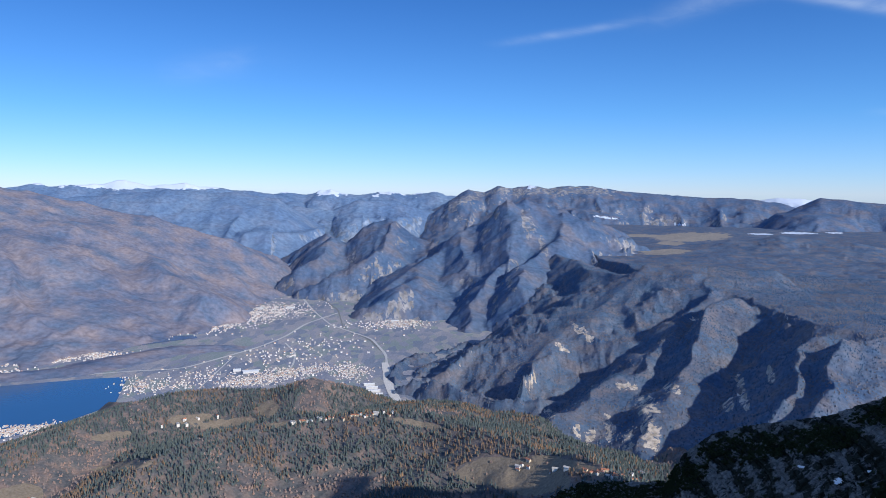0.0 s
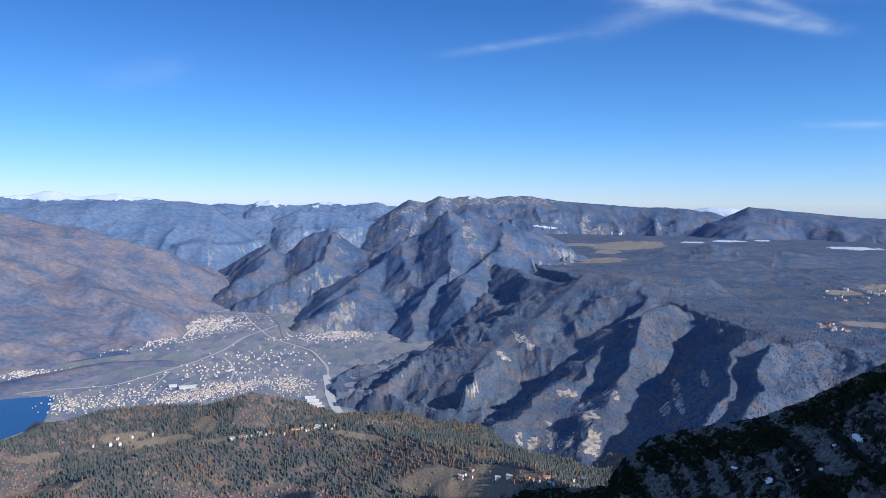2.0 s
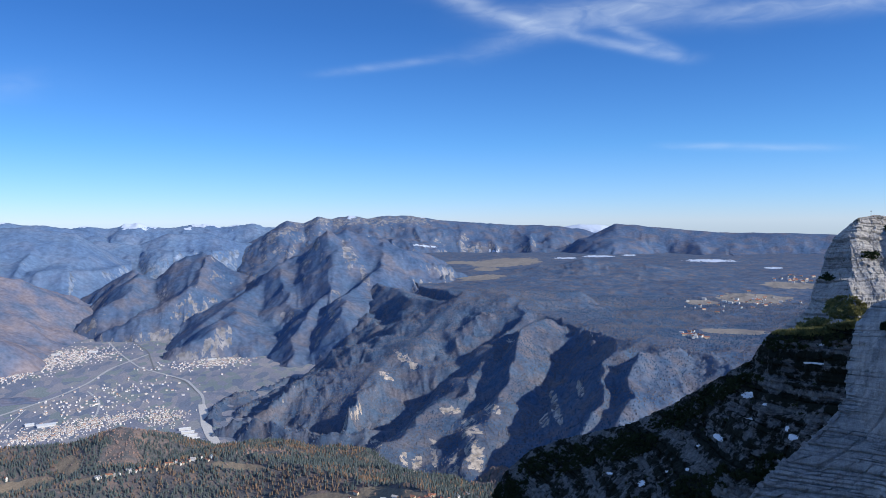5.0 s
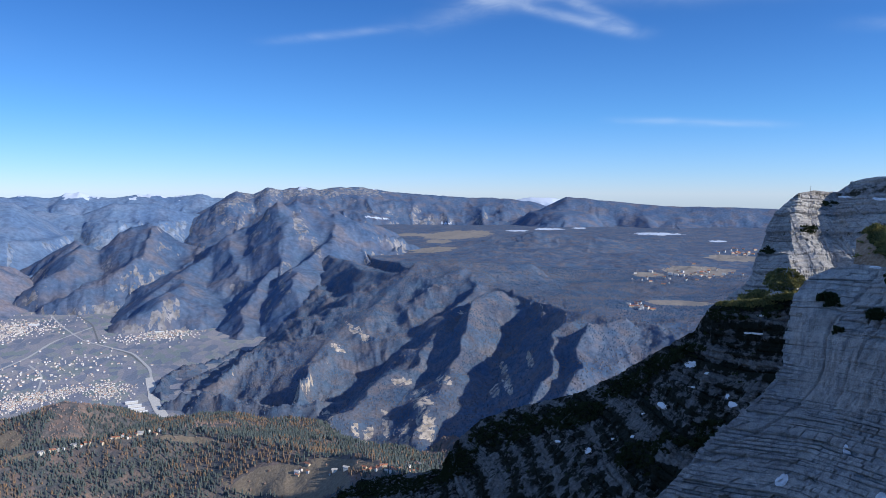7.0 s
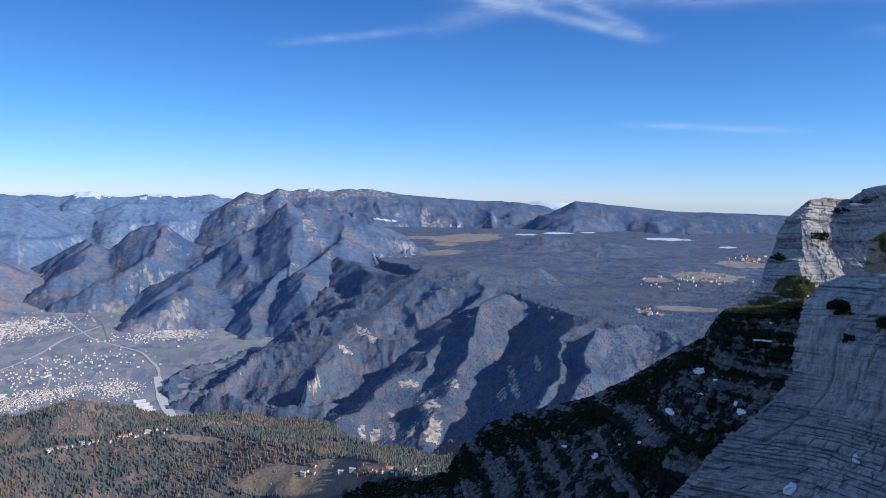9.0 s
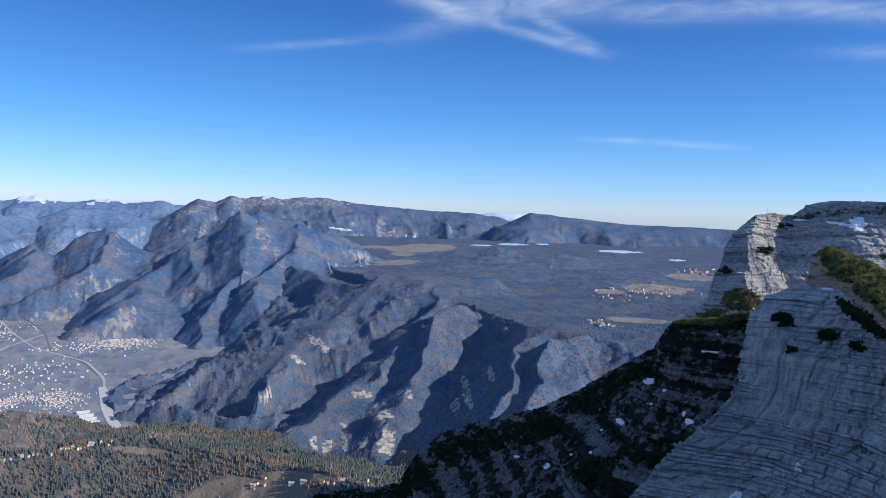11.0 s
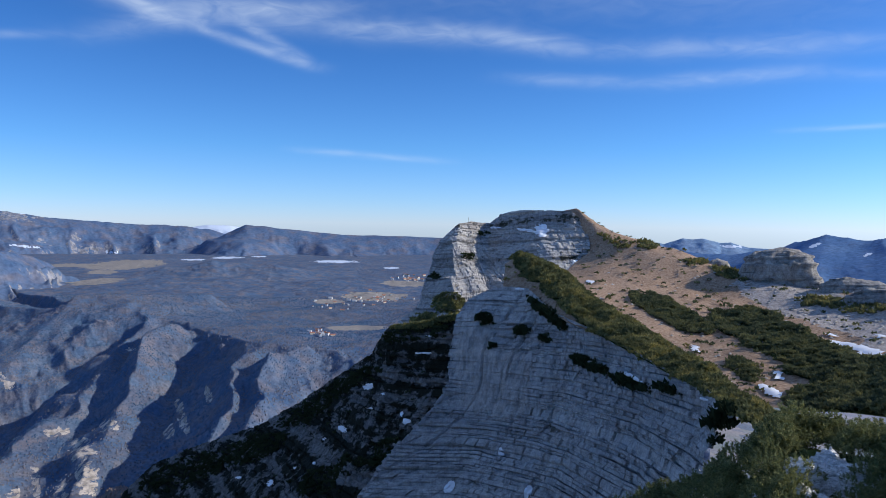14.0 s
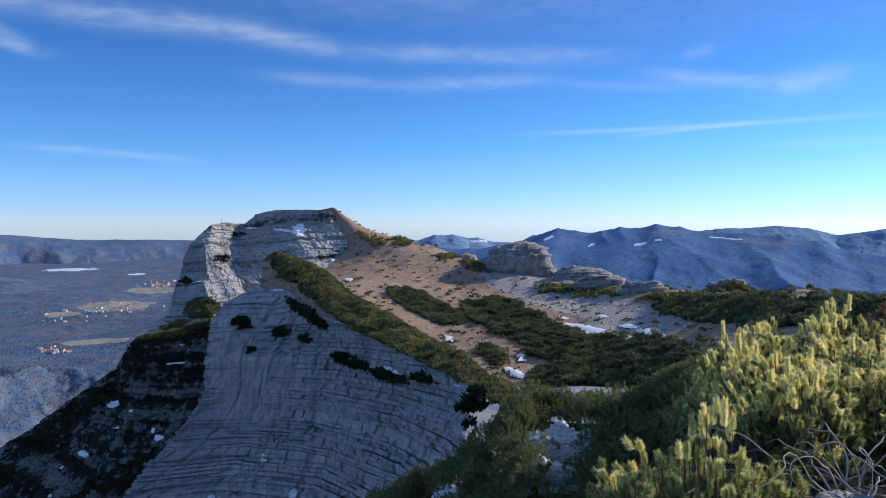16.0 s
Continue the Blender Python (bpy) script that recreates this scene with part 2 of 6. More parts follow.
def mountainside(name, label, material, az, dist, step, rows, lines, seed=0, base=None, gully=60.0, cut=0.3, rough=6.0, rock=(1.0, 1.4), snow=None, marks=(), jag=0.0, below=-2.0, level=0.0, ends=2.0, fill=0.0):
    """A mountain as a height field round the stand. lines: (slopes on either side, nodes) of its crests."""
    cols = int((az[1] - az[0]) / step)
    A, D = np.meshgrid(np.radians(np.linspace(az[0], az[1], cols)), spread(dist[0], dist[1], rows, True))
    x, y = D * np.sin(A), D * np.cos(A)
    wx = x + 0.3 * gully * fbm(x / gully / 1.7, y / gully / 1.7, 0.3, 2, seed + 50)
    wy = y + 0.3 * gully * fbm(x / gully / 1.7, y / gully / 1.7, 7.3, 2, seed + 60)
    deg = np.degrees(A)
    h = np.full(x.shape, -1e3) if base is None else base(x, y, deg, D)
    near = np.full(x.shape, 1e9)
    wx2 = x + 0.9 * gully * fbm(x / gully / 2, y / gully / 2, 1.3, 4, seed + 52)
    wy2 = y + 0.9 * gully * fbm(x / gully / 2, y / gully / 2, 5.3, 4, seed + 62)
    for k, (slope, nodes) in enumerate(lines):
        left, right = slope if isinstance(slope, tuple) else (slope, slope)
        pts, run = [at(*p) for p in nodes], 0.0
        px, py = (wx, wy) if k == 0 else (wx2, wy2)
        for p, q in zip(pts[:-1], pts[1:]):
            v = q[:2] - p[:2]
            n = math.hypot(*v) + 1e-9
            u = np.clip(((px - p[0]) * v[0] + (py - p[1]) * v[1]) / n ** 2, 0, 1)
            dx, dy = px - p[0] - u * v[0], py - p[1] - u * v[1]
            over = np.abs(dx * v[0] + dy * v[1]) / n
            d = np.sqrt(dx ** 2 + dy ** 2 + (ends ** 2 - 1) * over ** 2)
            s = run + u * n
            lean = smooth(-0.35, 0.35, (dx * v[1] - dy * v[0]) / n / np.maximum(d, 1e-6))
            drop = (left + (right - left) * lean) * d
            if cut:
                drop = drop * (1 + cut * smooth(0, 1.5 * gully, d) * (0.5 - crests(s / gully, d / gully / 3 + k, 2, seed + 7 * k)) * 2)
            top = p[2] + u * (q[2] - p[2])
            if jag:
                top = top + jag * fbm(s / gully * 2.2, k + 0 * s, 0.0, 4, seed + 91) * (1 - smooth(0, gully * 0.6, d))
            h = np.logaddexp(h / fill, (top - drop) / fill) * fill if fill else np.maximum(h, top - drop)
            near = np.minimum(near, d)
            run += n
    worn = (crests(x / gully * 0.8, y / gully * 0.8, 4, seed + 11) - 0.45) * 1.6 + 0.7 * (crests(x / gully * 2.7, y / gully * 2.7, 3, seed + 14) - 0.45) + 0.4 * fbm(x / gully * 5, y / gully * 5, 0.0, 3, seed + 12)
    pitch = np.hypot(np.gradient(h, axis=1) / np.maximum(np.hypot(np.gradient(x, axis=1), np.gradient(y, axis=1)), 1e-6), np.gradient(h, axis=0) / np.maximum(np.hypot(np.gradient(x, axis=0), np.gradient(y, axis=0)), 1e-6))
    worn = worn * (0.3 + 0.7 * smooth(0.12, 0.4, pitch))
    h = h + rough * worn * (0.08 + 0.92 * smooth(0, gully, near)) * (1 - level * smooth(1500, 2500, D))
    gx = np.gradient(h, axis=1) / np.maximum(np.hypot(np.gradient(x, axis=1), np.gradient(y, axis=1)), 1e-6)
    gy = np.gradient(h, axis=0) / np.maximum(np.hypot(np.gradient(x, axis=0), np.gradient(y, axis=0)), 1e-6)
    steep = np.hypot(gx, gy)
    vals = {"rock": smooth(rock[0], rock[1], steep), "snow": np.zeros(x.shape), "open": np.zeros(x.shape)}
    if snow:
        vals["snow"] = smooth(snow[0], snow[1], h + snow[2] * fbm(x / gully * 2, y / gully * 2, 0.0, 4, seed + 33)) * (1 - smooth(0.7, 1.3, steep))
    el = np.degrees(np.arctan2(h - EYE_Z, D))
    blobs(vals, deg, el, fbm(x / gully * 4, y / gully * 4, h / gully * 2, 5, seed + 70, 0.65), marks)
    verts = np.stack([x, y, h], -1).reshape(-1, 3)
    faces = grid_faces(rows, cols, (h > below).ravel())[:, ::-1]
    me = to_mesh(name, verts, faces, material, vals)
    ob = new(name, me)
    tagged(ob, label, "mountain", kind="structure")
    return ob, (x, y, h, deg, D, vals)


# distance haze is mixed into these base colours, bluer and paler further off
SNOW_HAZED = (0.58, 0.66, 0.78)
M_FAR = wooded("hazed_far_woods", (0.13, 0.215, 0.36), (0.145, 0.23, 0.37), (0.165, 0.235, 0.36), (0.24, 0.3, 0.4), (0.221, 0.307, 0.432), SNOW_HAZED, 110, 3)
M_SOUTH = wooded("hazed_southern_woods", (0.085, 0.172, 0.335), (0.094, 0.18, 0.34), (0.106, 0.185, 0.335), (0.15, 0.22, 0.33), (0.16, 0.215, 0.32), SNOW_HAZED, 110, 5)
M_OUTER = wooded("hazed_outer_woods", (0.17, 0.275, 0.43), (0.18, 0.285, 0.44), (0.2, 0.29, 0.43), (0.24, 0.31, 0.42), (0.21, 0.3, 0.42), SNOW_HAZED, 110, 4)
M_LEFT = wooded("hazed_autumn_slope", (0.135, 0.185, 0.28), (0.205, 0.22, 0.29), (0.275, 0.25, 0.28), (0.3, 0.3, 0.31), (0.252, 0.276, 0.301), SNOW_HAZED, 60, 4)
M_BLUE = wooded("hazed_wooded_mountain", (0.085, 0.148, 0.26), (0.11, 0.16, 0.26), (0.162, 0.175, 0.23), (0.28, 0.28, 0.3), (0.2, 0.205, 0.21), SNOW_HAZED, 60, 5)
M_MID = wooded("hazed_mixed_woods", (0.085, 0.142, 0.235), (0.118, 0.156, 0.228), (0.168, 0.17, 0.205), (0.52, 0.46, 0.4), (0.33, 0.3, 0.27), SNOW_HAZED, 26, 2.6)
M_HILL = wooded("forest_hill", (0.1, 0.115, 0.125), (0.16, 0.15, 0.15), (0.24, 0.185, 0.165), (0.3, 0.28, 0.25), (0.27, 0.225, 0.175), SNOW_HAZED, 14, 1.2)


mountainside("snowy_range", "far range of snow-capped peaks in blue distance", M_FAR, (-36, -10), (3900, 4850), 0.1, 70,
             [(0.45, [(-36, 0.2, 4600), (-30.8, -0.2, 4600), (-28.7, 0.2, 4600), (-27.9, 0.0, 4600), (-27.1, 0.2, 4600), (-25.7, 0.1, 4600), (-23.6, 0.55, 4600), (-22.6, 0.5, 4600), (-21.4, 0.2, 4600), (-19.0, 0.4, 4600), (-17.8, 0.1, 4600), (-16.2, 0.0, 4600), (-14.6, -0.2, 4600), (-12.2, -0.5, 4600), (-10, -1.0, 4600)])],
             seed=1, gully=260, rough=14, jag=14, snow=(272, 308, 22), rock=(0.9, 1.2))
mountainside("wooded_range", "haze-blue wooded range beyond the valley", M_FAR, (-34, -9), (2700, 4300), 0.1, 90,
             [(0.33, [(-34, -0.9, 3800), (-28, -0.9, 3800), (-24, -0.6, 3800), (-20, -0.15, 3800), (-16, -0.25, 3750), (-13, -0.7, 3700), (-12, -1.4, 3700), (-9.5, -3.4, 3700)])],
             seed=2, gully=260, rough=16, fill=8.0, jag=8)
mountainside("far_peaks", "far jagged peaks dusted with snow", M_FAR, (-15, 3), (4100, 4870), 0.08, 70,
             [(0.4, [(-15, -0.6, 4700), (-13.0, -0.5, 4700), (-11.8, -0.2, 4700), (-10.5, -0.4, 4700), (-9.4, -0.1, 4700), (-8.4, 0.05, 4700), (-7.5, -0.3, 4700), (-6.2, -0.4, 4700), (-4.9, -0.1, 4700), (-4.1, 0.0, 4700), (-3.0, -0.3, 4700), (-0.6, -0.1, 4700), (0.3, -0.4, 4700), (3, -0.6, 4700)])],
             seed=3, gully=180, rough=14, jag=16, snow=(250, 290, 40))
mountainside("valley_end_mountain", "haze-blue cliffed mountain at the valley's end", M_FAR, (-13, 1), (3300, 4500), 0.08, 80,
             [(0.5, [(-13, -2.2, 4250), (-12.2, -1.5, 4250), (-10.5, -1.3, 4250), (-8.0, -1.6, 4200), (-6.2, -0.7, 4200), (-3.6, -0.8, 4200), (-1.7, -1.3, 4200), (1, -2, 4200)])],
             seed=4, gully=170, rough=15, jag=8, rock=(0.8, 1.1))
mountainside("autumn_mountain", "broad mountainside of brown autumn woods above the town", M_LEFT, (-40, -8.5), (1100, 2700), 0.09, 160,
             [(0.31, [(-40, 1.2, 2340), (-30.8, -0.1, 2340), (-28.8, -0.4, 2340), (-25.7, -1.1, 2340), (-23.9, -1.7, 2335), (-21.4, -2.1, 2330), (-19.1, -3.0, 2315), (-16.3, -3.8, 2280), (-14.7, -5.1, 2230), (-13.0, -6.6, 2170), (-12.2, -7.6, 2140)]),
              (0.4, [(-25.7, -1.3, 2340), (-23.5, -4.6, 2000), (-20.0, -7.6, 1750), (-16.5, -8.9, 1750)]),
              (0.36, [(-33, -1.0, 2340), (-30.5, -6.0, 1900), (-27.0, -9.4, 1600)]),
              (0.45, [(-19.1, -3.2, 2315), (-16.8, -6.2, 2050), (-14.4, -8.0, 1980)])],
             seed=5, gully=150, rough=11, cut=0.12, fill=10.0, rock=(2, 3))
mountainside("low_rise", "low brown wooded rise between two lakes", M_LEFT, (-36, -13), (1150, 1700), 0.1, 60,
             [(0.17, [(-36, -12.5, 1290), (-27, -12.4, 1290), (-23, -11.9, 1340), (-20.3, -11.5, 1390), (-16, -11.6, 1390), (-14.3, -11.8, 1400)])], seed=16, gully=60, rough=2.5, cut=0.0, rock=(3, 4))
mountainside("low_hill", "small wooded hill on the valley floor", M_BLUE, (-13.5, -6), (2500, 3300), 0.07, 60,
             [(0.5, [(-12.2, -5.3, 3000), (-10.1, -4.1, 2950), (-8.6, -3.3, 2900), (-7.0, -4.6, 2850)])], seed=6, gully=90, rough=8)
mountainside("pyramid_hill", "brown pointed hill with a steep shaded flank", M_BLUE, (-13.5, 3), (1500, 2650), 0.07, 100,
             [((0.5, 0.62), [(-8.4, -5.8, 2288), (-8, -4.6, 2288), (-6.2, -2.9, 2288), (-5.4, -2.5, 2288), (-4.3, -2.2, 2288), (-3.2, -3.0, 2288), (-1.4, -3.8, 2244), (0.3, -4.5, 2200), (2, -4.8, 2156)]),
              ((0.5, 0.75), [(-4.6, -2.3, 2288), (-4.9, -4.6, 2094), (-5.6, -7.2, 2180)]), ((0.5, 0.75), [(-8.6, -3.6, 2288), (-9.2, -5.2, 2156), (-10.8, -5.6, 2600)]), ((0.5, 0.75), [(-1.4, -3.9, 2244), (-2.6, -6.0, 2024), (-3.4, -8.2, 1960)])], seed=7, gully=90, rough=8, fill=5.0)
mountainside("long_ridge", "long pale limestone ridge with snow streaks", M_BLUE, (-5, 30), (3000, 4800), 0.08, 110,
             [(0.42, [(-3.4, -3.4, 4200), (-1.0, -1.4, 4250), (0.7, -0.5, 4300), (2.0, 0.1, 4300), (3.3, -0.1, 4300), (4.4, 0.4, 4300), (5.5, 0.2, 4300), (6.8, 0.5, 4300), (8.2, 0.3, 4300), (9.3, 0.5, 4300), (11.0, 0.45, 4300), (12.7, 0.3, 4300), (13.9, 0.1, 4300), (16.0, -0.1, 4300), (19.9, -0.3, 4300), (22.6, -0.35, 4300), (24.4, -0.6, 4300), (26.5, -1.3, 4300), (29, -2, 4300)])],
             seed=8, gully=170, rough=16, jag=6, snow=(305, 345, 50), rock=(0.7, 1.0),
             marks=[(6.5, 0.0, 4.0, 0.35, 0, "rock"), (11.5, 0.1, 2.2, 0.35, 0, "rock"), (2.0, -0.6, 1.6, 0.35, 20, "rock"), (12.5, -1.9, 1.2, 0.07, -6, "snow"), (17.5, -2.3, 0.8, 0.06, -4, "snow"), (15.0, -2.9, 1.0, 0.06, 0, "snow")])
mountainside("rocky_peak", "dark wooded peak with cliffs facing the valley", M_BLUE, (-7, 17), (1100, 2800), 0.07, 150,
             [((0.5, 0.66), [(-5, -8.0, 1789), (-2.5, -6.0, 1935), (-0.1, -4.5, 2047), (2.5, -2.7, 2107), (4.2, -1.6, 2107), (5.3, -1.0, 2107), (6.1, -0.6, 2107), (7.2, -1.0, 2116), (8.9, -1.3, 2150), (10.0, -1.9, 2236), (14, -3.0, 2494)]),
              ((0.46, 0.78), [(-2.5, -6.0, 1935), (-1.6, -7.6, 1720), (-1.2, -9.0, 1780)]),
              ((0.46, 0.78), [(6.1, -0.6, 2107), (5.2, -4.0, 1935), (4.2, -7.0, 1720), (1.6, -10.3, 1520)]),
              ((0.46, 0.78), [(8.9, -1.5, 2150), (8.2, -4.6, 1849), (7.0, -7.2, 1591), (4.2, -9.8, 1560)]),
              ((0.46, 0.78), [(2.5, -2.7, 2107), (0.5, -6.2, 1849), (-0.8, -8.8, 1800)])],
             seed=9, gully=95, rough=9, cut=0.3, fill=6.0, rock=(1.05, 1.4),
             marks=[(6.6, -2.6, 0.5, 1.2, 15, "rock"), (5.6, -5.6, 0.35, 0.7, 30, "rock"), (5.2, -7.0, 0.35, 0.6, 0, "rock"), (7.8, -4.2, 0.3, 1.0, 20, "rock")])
mountainside("flat_topped_mountain", "long haze-blue flat-topped mountain over the plateau", M_BLUE, (18, 60), (2900, 4600), 0.1, 80,
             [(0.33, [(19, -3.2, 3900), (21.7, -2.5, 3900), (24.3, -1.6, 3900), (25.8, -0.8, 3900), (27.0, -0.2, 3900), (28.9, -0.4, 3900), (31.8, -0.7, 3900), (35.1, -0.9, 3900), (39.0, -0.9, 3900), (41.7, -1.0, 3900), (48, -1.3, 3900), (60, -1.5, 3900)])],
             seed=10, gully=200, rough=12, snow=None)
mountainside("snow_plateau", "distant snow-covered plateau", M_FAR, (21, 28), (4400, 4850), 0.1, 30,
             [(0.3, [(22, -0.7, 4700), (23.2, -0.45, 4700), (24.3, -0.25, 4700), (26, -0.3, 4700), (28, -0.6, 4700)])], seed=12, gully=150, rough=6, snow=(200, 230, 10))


def table(x, y, deg, d):
    edge = np.interp(deg, (-6, 2, 5, 8, 12, 15, 18, 22, 27, 34, 42, 60, 75), (3400, 3100, 2900, 2600, 1900, 1480, 1400, 1250, 960, 860, 760, 700, 700))
    z = 133 + 20 * fbm(x / 380, y / 380, 0.0, 5, 77) * (1 - 0.55 * smooth(1500, 2600, d))
    return z - np.interp(deg, (-6, 2, 5, 12, 15, 18, 25, 30), (0.4, 0.34, 0.32, 0.34, 0.34, 0.3, 0.26, 0.4)) * np.maximum(0, edge - d) - 400 * smooth(3, -4, deg)


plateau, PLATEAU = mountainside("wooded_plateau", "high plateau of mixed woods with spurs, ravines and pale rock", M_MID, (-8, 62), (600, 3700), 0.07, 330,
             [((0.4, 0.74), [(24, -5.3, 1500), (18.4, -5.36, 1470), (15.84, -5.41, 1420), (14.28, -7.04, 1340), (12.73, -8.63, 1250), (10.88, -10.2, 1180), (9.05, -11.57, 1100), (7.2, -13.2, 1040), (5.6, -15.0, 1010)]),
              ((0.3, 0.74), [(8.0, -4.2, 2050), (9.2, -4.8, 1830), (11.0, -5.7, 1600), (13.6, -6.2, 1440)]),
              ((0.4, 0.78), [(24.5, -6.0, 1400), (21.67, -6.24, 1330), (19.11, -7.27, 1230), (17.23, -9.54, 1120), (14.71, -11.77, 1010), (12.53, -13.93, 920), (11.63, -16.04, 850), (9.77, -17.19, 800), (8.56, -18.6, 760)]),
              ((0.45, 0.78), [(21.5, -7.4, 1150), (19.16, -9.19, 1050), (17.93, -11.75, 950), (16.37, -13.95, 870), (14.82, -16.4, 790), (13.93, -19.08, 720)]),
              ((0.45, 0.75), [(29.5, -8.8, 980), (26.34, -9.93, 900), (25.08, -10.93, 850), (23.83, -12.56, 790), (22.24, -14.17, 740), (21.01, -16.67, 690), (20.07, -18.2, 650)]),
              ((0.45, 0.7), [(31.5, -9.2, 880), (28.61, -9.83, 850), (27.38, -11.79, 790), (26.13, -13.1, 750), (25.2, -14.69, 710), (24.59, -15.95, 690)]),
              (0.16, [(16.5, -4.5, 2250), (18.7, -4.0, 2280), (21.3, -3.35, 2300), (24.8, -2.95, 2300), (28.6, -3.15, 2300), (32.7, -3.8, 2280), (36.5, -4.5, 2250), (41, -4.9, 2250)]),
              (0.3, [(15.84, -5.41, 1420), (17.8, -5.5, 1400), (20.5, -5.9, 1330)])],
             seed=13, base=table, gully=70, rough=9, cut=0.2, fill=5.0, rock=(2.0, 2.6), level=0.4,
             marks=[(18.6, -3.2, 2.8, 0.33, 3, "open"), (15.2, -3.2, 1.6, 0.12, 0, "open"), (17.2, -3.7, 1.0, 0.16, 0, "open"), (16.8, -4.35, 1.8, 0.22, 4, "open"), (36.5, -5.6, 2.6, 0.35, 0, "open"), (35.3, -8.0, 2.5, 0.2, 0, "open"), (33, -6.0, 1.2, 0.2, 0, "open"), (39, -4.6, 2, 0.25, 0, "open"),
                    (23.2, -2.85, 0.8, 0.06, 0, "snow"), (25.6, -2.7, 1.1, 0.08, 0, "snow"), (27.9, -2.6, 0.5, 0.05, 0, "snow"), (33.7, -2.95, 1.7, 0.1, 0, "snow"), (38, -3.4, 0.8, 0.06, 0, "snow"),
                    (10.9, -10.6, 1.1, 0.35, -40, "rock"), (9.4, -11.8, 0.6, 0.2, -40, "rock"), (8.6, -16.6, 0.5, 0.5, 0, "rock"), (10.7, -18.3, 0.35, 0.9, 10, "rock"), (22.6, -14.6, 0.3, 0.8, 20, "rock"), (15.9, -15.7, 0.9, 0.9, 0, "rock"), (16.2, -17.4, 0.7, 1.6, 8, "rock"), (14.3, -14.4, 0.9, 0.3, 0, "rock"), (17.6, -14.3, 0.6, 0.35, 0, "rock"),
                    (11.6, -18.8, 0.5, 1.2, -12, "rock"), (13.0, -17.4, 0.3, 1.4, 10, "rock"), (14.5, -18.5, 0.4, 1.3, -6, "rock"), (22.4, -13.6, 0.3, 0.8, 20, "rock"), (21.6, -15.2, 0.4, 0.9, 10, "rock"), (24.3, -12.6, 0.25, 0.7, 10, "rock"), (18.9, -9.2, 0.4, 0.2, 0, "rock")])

hill, HILL = mountainside("forest_hill", "near wooded hill with conifers, larches and clearings", M_HILL, (-45, 26), (330, 1060), 0.1, 230,
             [(0.34, [(-45, -20, 720), (-31.3, -17.2, 800), (-27.9, -16.3, 840), (-24.3, -15.5, 880), (-20.4, -15.0, 900), (-16.4, -14.9, 920), (-12.3, -15.0, 900), (-9.2, -14.4, 880), (-8.0, -14.7, 870), (-4.4, -16.4, 860), (-2, -18.0, 850)]),
              (0.30, [(-45, -26, 520), (-26, -20.8, 600), (-20.5, -18.8, 620), (-14.4, -18.2, 640), (-11.4, -17.6, 650), (-3.5, -17.3, 640), (-2.6, -17.4, 640), (0.9, -18.4, 600), (5.4, -18.9, 570), (8.1, -19.3, 550), (9.8, -20.2, 520), (14.1, -20.6, 480), (17.5, -21.3, 460), (24, -23, 430)]),
              (0.3, [(-45, -32, 330), (-20, -27, 380), (0, -26, 400), (20, -26, 380)])],
             seed=14, gully=80, rough=3.5, cut=0.2, rock=(3, 4),
             marks=[(-23.5, -19.4, 2.0, 0.3, 0, "open"), (-16.5, -17.2, 2.6, 0.3, 2, "open"), (-13.2, -16.4, 0.8, 0.7, 20, "open"), (-19.0, -16.7, 1.6, 0.35, 0, "open"), (-30.3, -20.5, 1.6, 1.0, 0, "open"), (-24.3, -17.3, 1.3, 0.3, 0, "open"), (-2.0, -17.7, 2.2, 0.25, -10, "open"),
                    (6.0, -21.3, 5.5, 1.2, -4, "open"), (10.5, -20.4, 3.2, 0.45, -8, "open"), (-12, -17.5, 1.8, 0.2, 6, "open")])

mountainside("southern_range", "long haze-blue wooded range with open summits beyond the ridge", M_SOUTH, (50, 112), (3000, 4600), 0.1, 90,
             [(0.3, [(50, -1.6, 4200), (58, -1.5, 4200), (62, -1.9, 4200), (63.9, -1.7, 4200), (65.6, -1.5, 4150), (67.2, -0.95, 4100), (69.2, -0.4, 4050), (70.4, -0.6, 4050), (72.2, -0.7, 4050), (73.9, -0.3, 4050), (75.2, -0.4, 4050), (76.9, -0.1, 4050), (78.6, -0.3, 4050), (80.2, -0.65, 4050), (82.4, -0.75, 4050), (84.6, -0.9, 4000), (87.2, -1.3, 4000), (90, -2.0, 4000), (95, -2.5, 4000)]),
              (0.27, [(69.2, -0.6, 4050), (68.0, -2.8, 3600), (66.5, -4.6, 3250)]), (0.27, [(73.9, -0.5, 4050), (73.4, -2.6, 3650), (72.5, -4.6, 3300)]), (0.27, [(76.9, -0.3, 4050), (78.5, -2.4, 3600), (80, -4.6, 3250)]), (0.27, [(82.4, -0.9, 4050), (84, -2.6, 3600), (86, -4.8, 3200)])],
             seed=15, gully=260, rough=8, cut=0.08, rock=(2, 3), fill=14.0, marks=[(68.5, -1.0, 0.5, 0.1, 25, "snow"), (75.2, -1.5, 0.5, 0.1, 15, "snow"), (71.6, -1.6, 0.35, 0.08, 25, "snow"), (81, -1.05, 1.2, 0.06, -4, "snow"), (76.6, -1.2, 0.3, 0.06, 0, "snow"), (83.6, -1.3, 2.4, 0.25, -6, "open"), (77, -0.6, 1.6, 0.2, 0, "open")])
